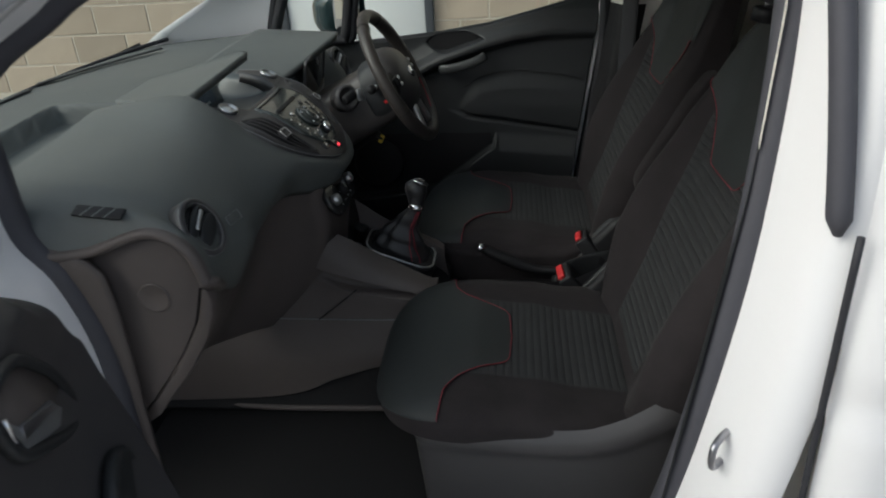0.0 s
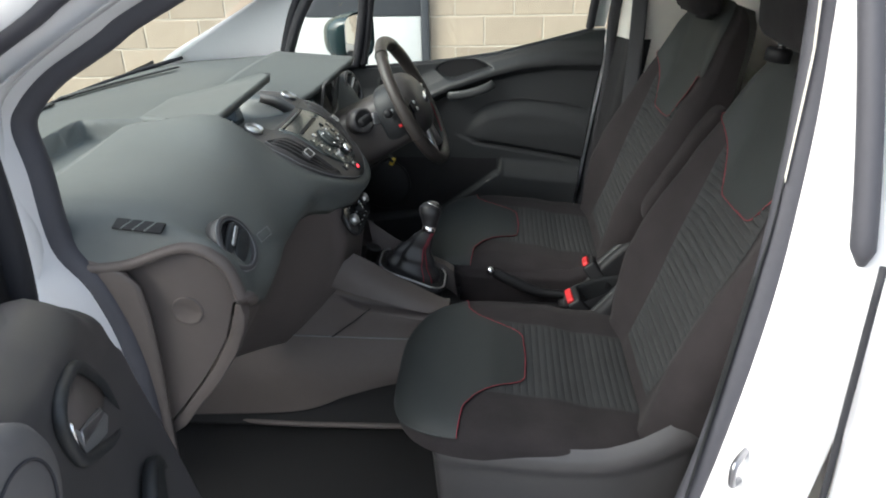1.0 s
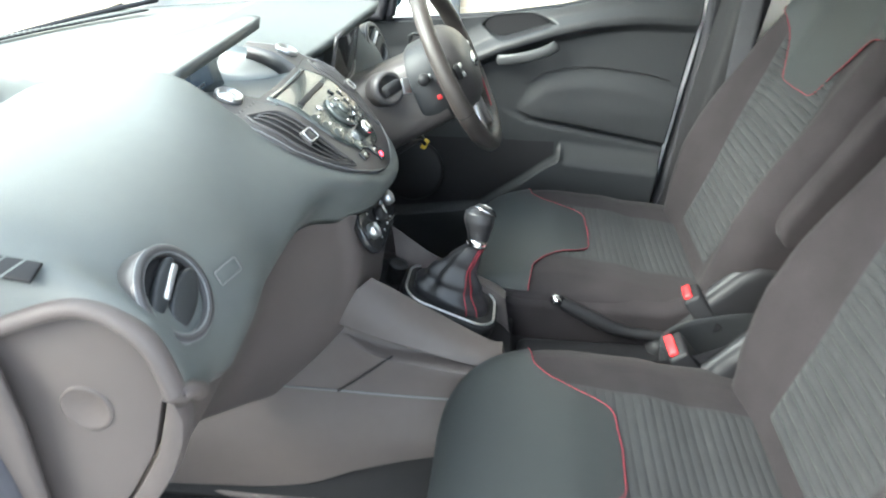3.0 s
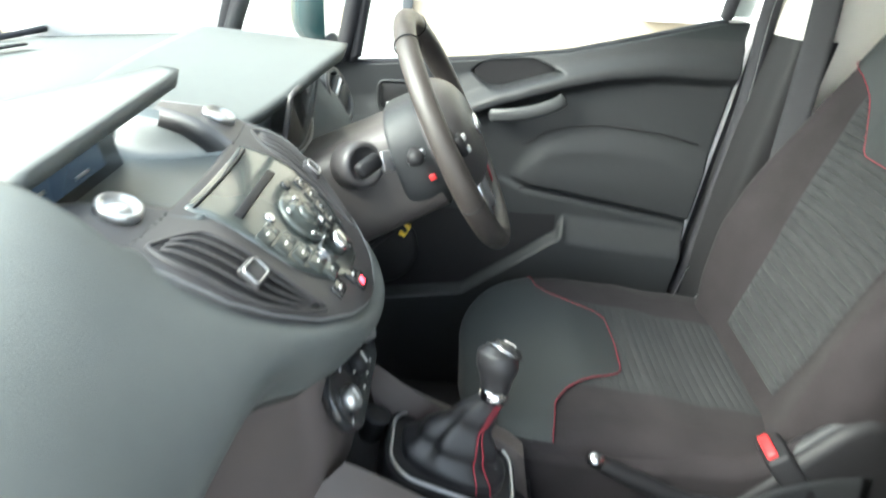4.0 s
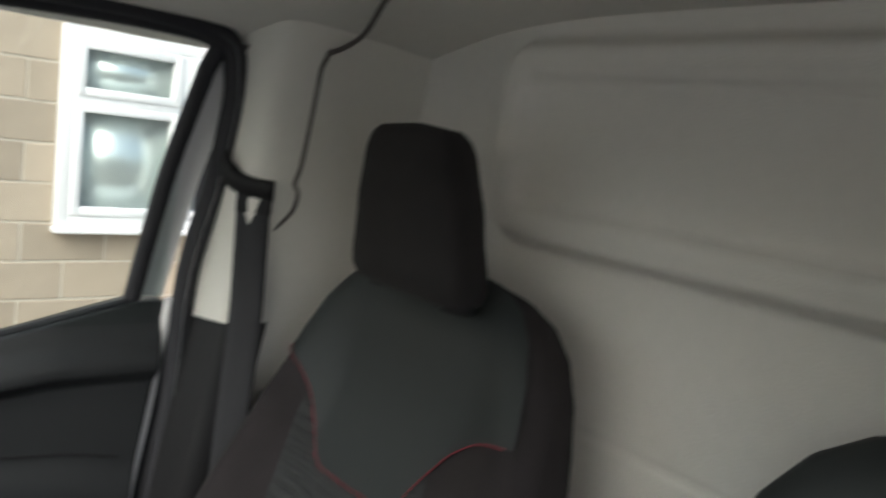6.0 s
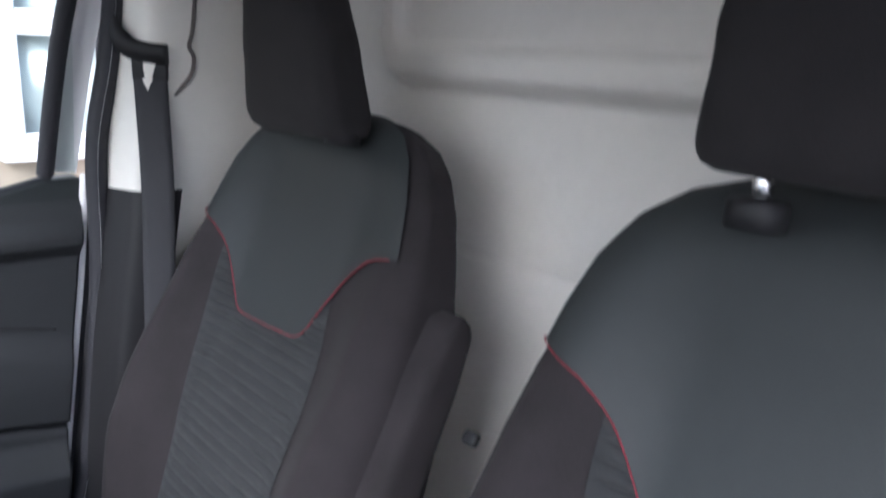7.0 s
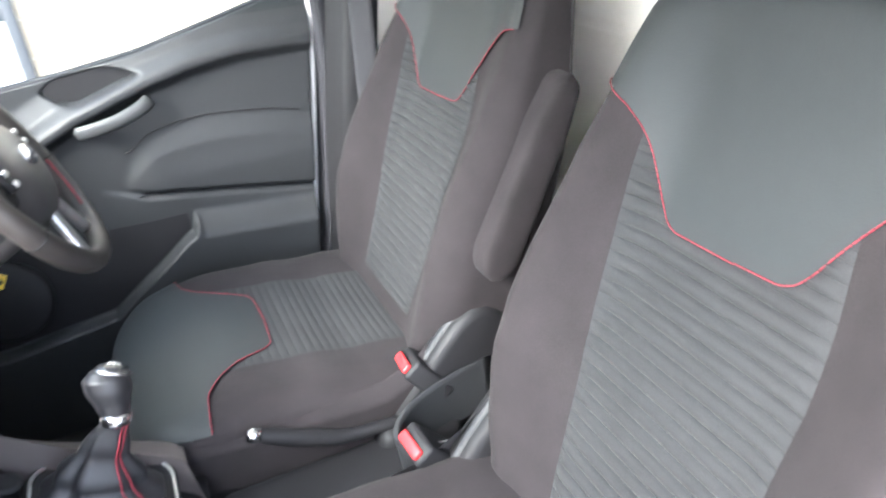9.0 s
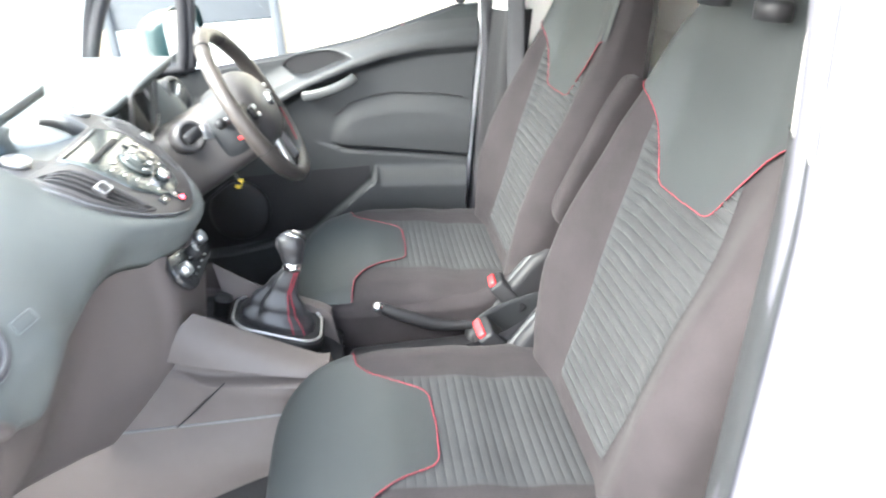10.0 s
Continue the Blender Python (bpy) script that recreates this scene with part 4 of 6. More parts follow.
def centre_stack(d):
    half = lambda s: lin(((0, 0.182), (0.07, 0.180), (0.19, 0.183), (0.31, 0.188), (0.44, 0.187), (0.55, 0.175), (0.66, 0.150), (0.78, 0.113), (0.86, 0.070), (0.90, 0.032), (0.912, 0.004)), s)
    link("stack_panel", shell(lambda u, v: stack_point(0.27 + 0.64 * u, (2 * v - 1) * half(0.27 + 0.64 * u), 0.004), 60, 36, (-0.02, 0, -0.02)), STACK, d, "dark grey-brown centre stack")
    arm_in = lambda s: lin(((0, 0.160), (0.05, 0.150), (0.18, 0.114), (0.28, 0.092)), s)
    for side in (-1, 1):
        link("stack_arm", shell(lambda u, v: stack_point(0.28 * u, side * (arm_in(0.28 * u) + (half(0.28 * u) - arm_in(0.28 * u)) * v), 0.004), 28, 12, (-0.02, 0, -0.02)), STACK, d)
        rim = [stack_point(0.905 * k / 60, side * half(0.905 * k / 60), 0.004) for k in range(61)]
        link("stack_edge", tube(rim, 0.0012, 6), SILVERGREY, d, "pale edge line of the stack")
    # glossy radio fascia in the middle
    inner = lambda s: lin(((0.25, 0.084), (0.33, 0.090), (0.48, 0.092), (0.62, 0.083), (0.70, 0.064), (0.76, 0.040), (0.79, 0.018)), s)
    r = link("radio", shell(lambda u, v: stack_point(0.30 + 0.49 * u, (2 * v - 1) * inner(0.30 + 0.49 * u), 0.0075), 40, 24, (-0.01, 0, -0.01)), RADIO, d, "dark silver radio fascia")
    link("disc_slot", block((0.118, 0.009, 0.004), stack_pose(0.424, -0.016, 0.0075), 0.0015), BLACK, r, "black disc slot")
    ring = stack_pose(0.568, -0.004, 0.008)
    link("control_dial", turned([(0.031, 0), (0.031, 0.004), (0.027, 0.006), (0.019, 0.005), (0.018, 0.008), (0.012, 0.009), (0.001, 0.009)], ring, 32), RADIO, r)
    link("dial_pad", turned([(0.011, 0), (0.011, 0.011), (0.008, 0.013), (0.001, 0.013)], ring, 24), RADIO, r)
    for k in range(4):
        q = radians(45 + 90 * k)
        link("dial_key", block((0.009, 0.005, 0.005), ring @ Matrix.Translation((0.024 * math.cos(q), 0.024 * math.sin(q), 0.005)) @ pose(0, 0, 0, 0, 0, 45 + 90 * k + 90), 0.002), CHROME, r)
    link("volume_knob", turned([(0.0125, 0), (0.0125, 0.012), (0.011, 0.015), (0.001, 0.016)], stack_pose(0.702, 0.0, 0.008), 28), CHROME, r, "bright chrome volume knob")
    for k in range(5):
        at = (0.512 + 0.053 * k, -0.0725 + 0.0077 * k)
        kk = link("preset_key", block((0.036 - 0.002 * k, 0.0158, 0.0030), stack_pose(*at, 0.0078), 0.0008), RADIO, r)
        link("mark", block((0.006, 0.0026, 0.0004), stack_pose(*at, 0.0095), 0), PRINT, kk)
        at = (0.515 + 0.046 * k, 0.068 - 0.0078 * k)
        k2 = link("side_key", block((0.020, 0.0130, 0.0030), stack_pose(*at, 0.0078), 0.0008), GLOSS, r)
        link("mark", block((0.006, 0.0022, 0.0004), stack_pose(*at, 0.0095), 0), PRINT, k2)
    for s_, y in ((0.492, -0.046), (0.655, 0.022), (0.482, 0.036)):
        link("round_key", turned([(0.006, 0), (0.006, 0.002), (0.004, 0.003), (0.001, 0.003)], stack_pose(s_, y, 0.008), 16), CHROME if y < 0 else GLOSS, r)
    for s_, y, w in ((0.778, -0.056, 0.024), (0.800, -0.018, 0.022), (0.842, -0.012, 0.022)):
        hz = link("hazard_key" if y > -0.02 else "door_key", block((w, 0.015, 0.0035), stack_pose(s_, y, 0.0058), 0.001), GLOSS, d)
        link("mark", block((0.008, 0.003, 0.0004), stack_pose(s_, y, 0.0077), 0), PRINT, hz)
    link("warning_lamp", block((0.009, 0.007, 0.002), stack_pose(0.840, -0.014, 0.0080), 0.0008), LED, d, "lit red lamp")
    join_line = [stack_point(0.322, -0.088 + 0.165 * k / 20, 0.0085) for k in range(21)]
    link("pane_edge", tube(join_line, 0.0015, 6), BLACK, r, "dark joint above the disc slot")
    # side vents, with a start button above the passenger's one
    for side in (-1, 1):
        def mouth(u, v):
            s = 0.312 + 0.462 * u
            y0, y1 = lin(((0.31, 0.160), (0.33, 0.145), (0.374, 0.118), (0.414, 0.115), (0.54, 0.1075), (0.65, 0.1025), (0.775, 0.094)), s), lin(((0.31, 0.164), (0.36, 0.172), (0.414, 0.174), (0.53, 0.165), (0.615, 0.153), (0.71, 0.126), (0.775, 0.099)), s)
            return stack_point(s, side * (y0 + (y1 - y0) * v), 0.0048)
        vv = link("side_vent", grid(mouth, 24, 12, flip=side > 0), BLACK, d, "black slatted air vent")
        rim = [mouth(k / 20, 0) for k in range(21)] + [mouth(1, k / 6) for k in range(1, 6)] + [mouth(1 - k / 20, 1) for k in range(21)] + [mouth(0, 1 - k / 6) for k in range(1, 6)]
        link("vent_rim", tube(rim, 0.0024, 8, True), STACK, vv)
        for k in range(3):
            pts = [mouth(0.06 + 0.88 * q / 14, 0.25 + 0.25 * k) + Vector((0.001, 0, 0.001)) for q in range(15)]
            link("slat", tube(pts, 0.0020, 6, flat=0.6), STACK, vv)
        tab = stack_pose(0.545, side * 0.134, 0.009)
        link("vent_tab", block((0.024, 0.024, 0.008), tab, 0.003), STACK, vv, "grey vent tab with a pale edge")
        link("tab_edge", tube([tab @ Vector((x, y, 0.005)) for x, y in rounded(0.024, 0.018, 0.004)], 0.0012, 6, True), SILVER, vv)
        bp = stack_pose(0.188, -0.131 if side < 0 else 0.158, 0.003)
        link("start_button" if side < 0 else "blank_button", turned([(0.020, 0), (0.020, 0.007), (0.0165, 0.009), (0.015, 0.004), (0.012, 0.004), (0.010, 0.006), (0.001, 0.006)], bp, 32), SILVER, d, "silver ringed round button")
    # display under its cowl
    scr = axes((-0.515, YC - 0.02, 1.182), (0.97, 0.0, 0.24), (0, 1, 0))
    dp = link("display", block((0.25, 0.070, 0.006), scr, 0.003), SCREEN, d, "dark display screen")
    link("lit_area", block((0.17, 0.050, 0.001), scr @ Matrix.Translation((0, 0.004, 0.0034)), 0), LITSCREEN, dp, "faintly lit blue picture area")
    for x, y, w in ((-0.02, 0.020, 0.07), (-0.04, 0.006, 0.03), (-0.045, -0.006, 0.02), (0.035, -0.014, 0.03)):
        link("mark", block((w, 0.004, 0.0004), scr @ Matrix.Translation((x, y, 0.0042)), 0), PRINT, dp)
    def well(u, v):
        wide = lin(((0, 0.176), (0.3, 0.158), (0.55, 0.138), (0.75, 0.112), (1, 0.096)), u)
        p = cr([(-0.535, 1.150), (-0.50, 1.146), (-0.44, 1.154), (-0.385, 1.168), (-0.345, 1.174)], u)
        wall = max(0, (abs(2 * v - 1) - 0.78) / 0.22) ** 1.5 * max(0, lin(((-0.535, 1.200), (-0.415, 1.194), (-0.366, 1.178), (-0.345, 1.172)), p[0]) - p[1])
        return Vector((p[0], YC + (2 * v - 1) * wide, p[1] + 0.004 + wall))
    link("display_well", shell(well, 24, 40, (0, 0, -0.01)), SLATE, d, "slate grey slope below the display")
    def cowl(u, v):
        left = -0.040 - 0.166 * min(1, u / 0.7)
        y = left + (0.088 - left) * v
        x = -0.72 + (0.275 + 0.023 * v) * u
        z = 1.199 - 0.012 * max(0, 1 - u / 0.15) + (0.046 + 0.020 * v) * u ** 1.15
        return Vector((x - 0.03 * max(0, (v - 0.95) / 0.05) ** 2 * u, y, z))
    link("display_cowl", shell(cowl, 20, 30, (-0.004, 0, -0.017)), PAD, d, "grey-green peaked display cowl")


def binnacle(d):
    # instrument hood, its lip running down towards the middle of the car
    def hood(u, v):
        a = [(-0.60, 0.12, 1.200), (-0.59, 0.18, 1.212), (-0.57, 0.26, 1.228), (-0.54, 0.36, 1.243), (-0.52, 0.45, 1.246), (-0.53, 0.53, 1.226), (-0.54, 0.565, 1.18)]
        b = [(-0.43, 0.165, 1.152), (-0.403, 0.20, 1.165), (-0.357, 0.25, 1.190), (-0.313, 0.33, 1.220), (-0.290, 0.40, 1.234), (-0.315, 0.48, 1.224), (-0.40, 0.55, 1.18)]
        p, q = cr(a, v), cr(b, v)
        return Vector(p + (q - p) * u)
    h = link("instrument_hood", shell(hood, 20, 40, (-0.006, 0, -0.016)), PAD, d, "grey-green hood over the instruments")
    lip = [(-0.43, 0.165, 1.152), (-0.403, 0.20, 1.165), (-0.357, 0.25, 1.190)]
    def cheek(u, v):
        p = cr(lip, u)
        return Vector((p[0] - 0.016 - 0.03 * v, p[1] + 0.010 + 0.05 * v, p[2] - 0.026 - 0.10 * v))
    link("hood_cheek", shell(cheek, 16, 12, (-0.006, 0.006, 0)), SLATE, h, "slate grey side of the instrument hood")
    def lens(u, v):
        z = 1.206 - 0.118 * v
        return Vector((-0.333 - 0.018 * v - 0.03 * (2 * u - 1) ** 2 * 0.4, 0.255 + 0.205 * u, z - 0.012 * (2 * u - 1) ** 2 * (1 - 2 * v)))
    ln = link("instrument_lens", shell(lens, 20, 14, (-0.004, 0, 0)), GLOSS, h, "glossy black instrument lens")
    rim = [lens(k / 16, 0) for k in range(17)] + [lens(1, k / 10) for k in range(1, 11)] + [lens(1 - k / 16, 1) for k in range(1, 17)] + [lens(0, 1 - k / 10) for k in range(1, 10)]
    link("lens_rim", tube(rim, 0.004, 8, True), STACK, ln)
    link("lens_trim", tube([lens(k / 16, 1) + Vector((0.005, 0, 0.004)) for k in range(17)], 0.002, 6), SILVERGREY, ln, "pale trim line under the lens")
    def bowl(u, v):
        a = 2 * math.pi * u
        r = v
        return Vector((-0.47 + 0.09 * v**3 - 0.02, 0.355 + 0.115 * r * math.cos(a), 1.135 + 0.062 * r * math.sin(a)))
    link("instrument_bowl", grid(bowl, 40, 10, True), BLACK, h, "dark instrument face")
    for y in (0.275, 0.415):
        f = axes((-0.482, y, 1.15), (1, 0, 0.2), (0, 1, 0))
        g = link("dial", turned([(0.056, 0), (0.056, 0.012), (0.050, 0.010), (0.049, 0.003), (0.001, 0.003)], f, 36), BLACK, h)
        link("dial_ring", tube([f @ Vector((0.053 * math.cos(k * math.pi / 18), 0.053 * math.sin(k * math.pi / 18), 0.013)) for k in range(36)], 0.0018, 6, True), SILVER, g)
        link("needle", block((0.004, 0.042, 0.002), f @ pose(0, 0, 0, 0, 0, 35) @ Matrix.Translation((0, 0.018, 0.006)), 0), RED, g)


def round_vent(d, at, way, hint, r):
    m = axes(at, way, hint)
    v = link("round_vent", turned([(r, -0.02), (r, 0.003), (r * 0.95, 0.008), (r * 0.84, 0.008), (r * 0.79, 0.0), (r * 0.77, -0.02), (0.001, -0.022)], m, 48), STACK, d, "round air vent with a grey ring")
    for k in (0.985, 0.82):
        link("ring_line", tube([m @ Vector((r * k * math.cos(q * math.pi / 24), r * k * math.sin(q * math.pi / 24), 0.0065 if k < 0.9 else 0.0045)) for q in range(48)], 0.0011, 6, True), SILVERGREY, v)
    ball = m @ pose(0, 0, 0, 10, 0, -58)
    link("vent_ball", turned([(r * 0.77, -0.012), (r * 0.72, -0.004), (r * 0.55, -0.002), (0.001, -0.002)], ball, 40), BLACK, v)
    for k, w in ((-0.30, 0.20), (0.24, 0.30)):
        edge = [(r * (k + w * math.sin(math.pi * q / 12) * s), r * 0.66 * math.cos(math.pi * q / 12)) for s, rng in ((1, range(13)), (-1, range(11, 0, -1))) for q in rng]
        link("vane", prism(edge[::-1], 0.008, ball @ Matrix.Translation((0, 0, -0.001)), 0.003), TRIM, v)
    link("vane_tab", block((r * 0.15, r * 0.74, 0.006), ball @ Matrix.Translation((-r * 0.22, r * 0.16, 0.007)), 0.0028), SILVER, v, "pale vent tab")
    return v


def dash_details(d):
    round_vent(d, (-0.319, -0.558, 1.122), (0.88, -0.07, 0.46), (0, 1, 0), 0.050)
    round_vent(d, (-0.335, 0.575, 1.115), (0.90, -0.12, 0.36), (0, 1, 0), 0.052)
    # slots of the side window vent in the pad's end
    g = axes((-0.443, -0.617, 1.179), (0.06, -0.42, 1), (1, -0.06, -0.08))
    sv = link("demister_vent", block((0.080, 0.022, 0.004), g, 0.0015), BLACK, d, "slotted side window vent")
    for k in range(3):
        link("slat", block((0.0035, 0.026, 0.0014), g @ Matrix.Translation((-0.019 + 0.019 * k, 0, 0.0014)) @ pose(0, 0, 0, 0, 0, -28), 0.0012), PAD, sv)
    # long slotted vent at the windscreen's foot
    for a, b, n in (((-0.978, 0.115), (-0.825, 0.475), 30), ((-0.975, -0.055), (-0.962, 0.050), 9)):
        pts = [Vector((a[0] + (b[0] - a[0]) * (k / n) ** 1.2, a[1] + (b[1] - a[1]) * k / n, 1.1975 + 0.003 * k / n)) for k in range(n + 1)]
        w = link("windscreen_vent", tube(pts, 0.011, 6, flat=0.25, up=(0, 0, 1)), BLACK, d, "slotted windscreen vent")
        for k in range(1, n):
            link("slat", block((0.018, 0.003, 0.003), Matrix.Translation(pts[k] + Vector((0, 0, 0.0022))), 0.0008, 1), PAD, w)
    am = axes((-0.3000, -0.4705, 1.0999), (0.90, -0.10, 0.50), (0.15, 1, -0.05))
    mk = link("airbag_mark", block((0.040, 0.014, 0.002), am, 0.0008), PAD, d, "moulded airbag mark")
    link("mark_rim", tube([am @ Vector((x, y, 0.001)) for x, y in rounded(0.042, 0.016, 0.003)], 0.0009, 6, True), SILVERGREY, mk)
    # end cap of the dashboard, with a round blanking plug, and the edge of the glovebox lid
    cap = [(-0.66, 1.125), (-0.56, 1.128), (-0.47, 1.122), (-0.37, 1.148), (-0.325, 1.130), (-0.301, 1.085), (-0.300, 1.053), (-0.312, 1.049), (-0.320, 1.021), (-0.332, 0.983), (-0.362, 0.932), (-0.392, 0.889), (-0.433, 0.837), (-0.467, 0.799), (-0.50, 0.76), (-0.60, 0.82), (-0.66, 0.95)]
    lid = [(-0.299, 1.049), (-0.294, 1.027), (-0.299, 0.999), (-0.317, 0.955), (-0.358, 0.892), (-0.397, 0.846), (-0.433, 0.799), (-0.466, 0.776), (-0.462, 0.801), (-0.428, 0.839), (-0.387, 0.891), (-0.357, 0.934), (-0.327, 0.985), (-0.315, 1.022), (-0.307, 1.049)]
    mm = Matrix(((1, 0, 0, 0), (0, 0, -1, 0), (0, 1, 0, 0), (0, 0, 0, 1)))
    ec = sharp(link("end_cap", prism(cap, 0.014, Matrix.Translation((0, -0.611, 0)) @ mm, 0.002), LOWER, d, "brown-grey end cap of the dashboard"))
    def side_trim(u, v):
        z = 0.44 + 0.72 * v
        x1 = lin(((0.44, -0.447), (0.69, -0.447), (0.83, -0.445), (0.933, -0.440), (1.03, -0.440), (1.088, -0.446), (1.115, -0.470), (1.14, -0.53), (1.17, -0.60)), z)
        x = -0.66 + (x1 + 0.66) * u
        return Vector((x, -0.662 + 0.012 * u ** 3, z))
    link("side_trim", shell(side_trim, 24, 60, (0, 0.008, 0)), LOWER, d, "brown-grey side trim by the pillar")
    lk = axes((-0.388, -0.625, 1.034), (0.0, -1, 0.0), (0, 0, 1))
    link("blanking_plug", turned([(0.026, -0.004), (0.026, 0.0015), (0.0235, 0.003), (0.021, 0.001), (0.001, 0.001)], lk, 36), LOWER, ec, "round flush plug")
    sharp(link("lid_edge", prism(lid, 0.024, Matrix.Translation((0, -0.604, 0)) @ mm, 0.004), LOWER, d, "edge of the glovebox lid"))
    # heater controls, on a glossy black oval
    o = axes((-0.228, -0.034, 0.964), (0.87, 0, 0.5), (0, 1, 0))
    hp = link("heater_panel", prism(rounded(0.19, 0.076, 0.037, 8), 0.012, o @ Matrix.Translation((0, 0, -0.004)), 0.003), GLOSS, d, "glossy black heater panel")
    for k in (-0.066, 0.0, 0.066):
        kn = link("heater_knob", turned([(0.013, 0), (0.013, 0.006), (0.012, 0.012), (0.009, 0.0135), (0.001, 0.0135)], o @ Matrix.Translation((k, 0, 0.008)), 32), BLACK if k == 0 else SILVER, hp, "black heater knob" if k == 0 else "silver heater knob")
        link("pointer", block((0.003, 0.014, 0.002), o @ Matrix.Translation((k, 0.004, 0.022)), 0.0005), PRINT, kn)
    for k in range(4):
        for q in range(3):
            link("mark", block((0.005, 0.0026, 0.0008), o @ Matrix.Translation((-0.040 + 0.0265 * k, -0.024 + 0.023 * q, 0.0084)), 0), PRINT, hp)


def centre_console():
    c = thing("centre_console", (-0.1, 0, 0.42), "brown-grey centre console with gear gaiter tray", "console")
    # side flank facing the passenger, shoulder and tray
    top = [(-0.224, 0.100, 0.884), (-0.19, 0.094, 0.862), (-0.13, 0.087, 0.822), (-0.03, 0.082, 0.764), (-0.004, 0.070, 0.752)]
    low = [(-0.294, 0.137, 0.822), (-0.24, 0.142, 0.803), (-0.15, 0.144, 0.777), (-0.04, 0.138, 0.746), (-0.004, 0.112, 0.738)]
    rows = [
        [(-0.40, 0.122, 0.825), (-0.295, 0.122, 0.808), (-0.21, 0.124, 0.788), (-0.13, 0.124, 0.770), (-0.04, 0.122, 0.748), (0.02, 0.118, 0.730)],
        [(-0.42, 0.128, 0.805), (-0.290, 0.126, 0.797), (-0.212, 0.128, 0.771), (-0.13, 0.128, 0.756), (-0.04, 0.127, 0.740), (0.02, 0.124, 0.727)],
        [(-0.44, 0.132, 0.790), (-0.292, 0.130, 0.790), (-0.212, 0.150, 0.766), (-0.13, 0.151, 0.752), (-0.04, 0.149, 0.736), (0.02, 0.145, 0.723)],
        [(-0.46, 0.138, 0.770), (-0.296, 0.138, 0.772), (-0.212, 0.154, 0.756), (-0.13, 0.155, 0.742), (-0.04, 0.153, 0.726), (0.02, 0.149, 0.713)],
        [(-0.58, 0.165, 0.702), (-0.300, 0.157, 0.692), (-0.21, 0.160, 0.692), (-0.13, 0.160, 0.691), (-0.04, 0.158, 0.690), (0.03, 0.154, 0.688)],
        [(-0.80, 0.196, 0.600), (-0.320, 0.188, 0.595), (-0.21, 0.188, 0.610), (-0.13, 0.188, 0.618), (-0.04, 0.186, 0.626), (0.04, 0.182, 0.632)],
        [(-0.80, 0.190, 0.470), (-0.400, 0.192, 0.492), (-0.25, 0.192, 0.545), (-0.15, 0.190, 0.578), (-0.05, 0.188, 0.600), (0.05, 0.184, 0.615)],
    ]
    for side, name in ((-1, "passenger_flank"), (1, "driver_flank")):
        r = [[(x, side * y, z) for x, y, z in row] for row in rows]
        link(name, shell(lambda u, v: curved(r, u, v), 110, 50, (0, -0.008 * side, 0)), LOWER, c)
        def cap(u, v):
            a, b = cr(top, u), cr(low, u)
            if v > 0.9:
                k = (v - 0.9) / 0.1
                return Vector((b[0], (b[1] - 0.022 * k) * side, b[2] - 0.008 * math.sin(math.pi / 2 * k)))
            k = v / 0.9
            p = a + (b - a) * k
            return Vector((p[0], (p[1] + 0.009 * math.sin(math.pi * k)) * side, p[2] + 0.007 * math.sin(math.pi * k)))
        link("console_cap", grid(cap, 50, 41, flip=side > 0), LOWER, c, "smooth brown-grey console shoulder")
        def inner_wall(u, v):
            a = cr(top, u)
            return Vector((a[0] + 0.012 * v, (a[1] - 0.014 * v) * side, a[2] - 0.075 * v))
        link("inner_wall", grid(inner_wall, 30, 6, flip=side < 0), LOWER, c, "brown-grey inner wall of the tray")
        line = [curved(r, 4 / 6, 0.12 + 0.86 * k / 30) + Vector((0, 0.0005 * side, 0)) for k in range(31)]
        link("flank_seam", tube(line, 0.0018, 6), SILVERGREY, c, "fine seam line")
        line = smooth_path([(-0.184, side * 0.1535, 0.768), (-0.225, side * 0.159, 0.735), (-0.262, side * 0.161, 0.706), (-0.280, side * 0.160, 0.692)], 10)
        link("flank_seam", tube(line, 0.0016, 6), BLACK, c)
    deck = [[(-0.30, 0.81), (-0.24, 0.808), (-0.19, 0.795), (-0.10, 0.75), (-0.02, 0.705), (0.012, 0.69)]]
    link("tray", shell(lambda u, v: Vector((cr(deck[0], u)[0], -0.095 + 0.19 * v, cr(deck[0], u)[1] + 0.004 - 0.02 * math.sin(math.pi * v))), 24, 12, (0, 0, -0.01)), BLACK, c, "black console tray")
    link("rear_tunnel", block((0.78, 0.30, 0.22), pose(0.45, 0.0, 0.52), 0.03, 4), CARPET, c, "carpeted tunnel")
    link("rear_tray", block((0.30, 0.17, 0.12), pose(0.17, 0.0, 0.605), 0.02, 3), BLACK, c, "black rear console tray")
    for y in (-0.052, -0.034):
        link("tray_rib", block((0.13, 0.006, 0.006), pose(0.10, y, 0.667), 0.002), TRIM, c, "raised rib of the tray")
    def cubby(u, v):
        a = math.pi * (0.5 + u)
        r = 1 - 0.10 * v
        return Vector((0.36 + 0.085 * r * math.cos(a) + 0.10 * (abs(2 * u - 1) ** 2), -0.012 + 0.072 * r * math.sin(a), 0.728 - 0.10 * v + 0.03 * abs(2 * u - 1)))
    link("cubby", shell(cubby, 40, 10, (0.010, 0, 0)), TRIM, c, "dark curved cubby between the seats")
    # ring round the gaiter, silver on a black lip
    m = axes((-0.105, 0.03, 0.776), (0.37, 0, 0.93), (1, 0, 0))
    link("gaiter_plate", prism(rounded(0.186, 0.142, 0.045, 6), 0.030, m @ Matrix.Translation((0, 0, -0.026)), 0.004), BLACK, c)
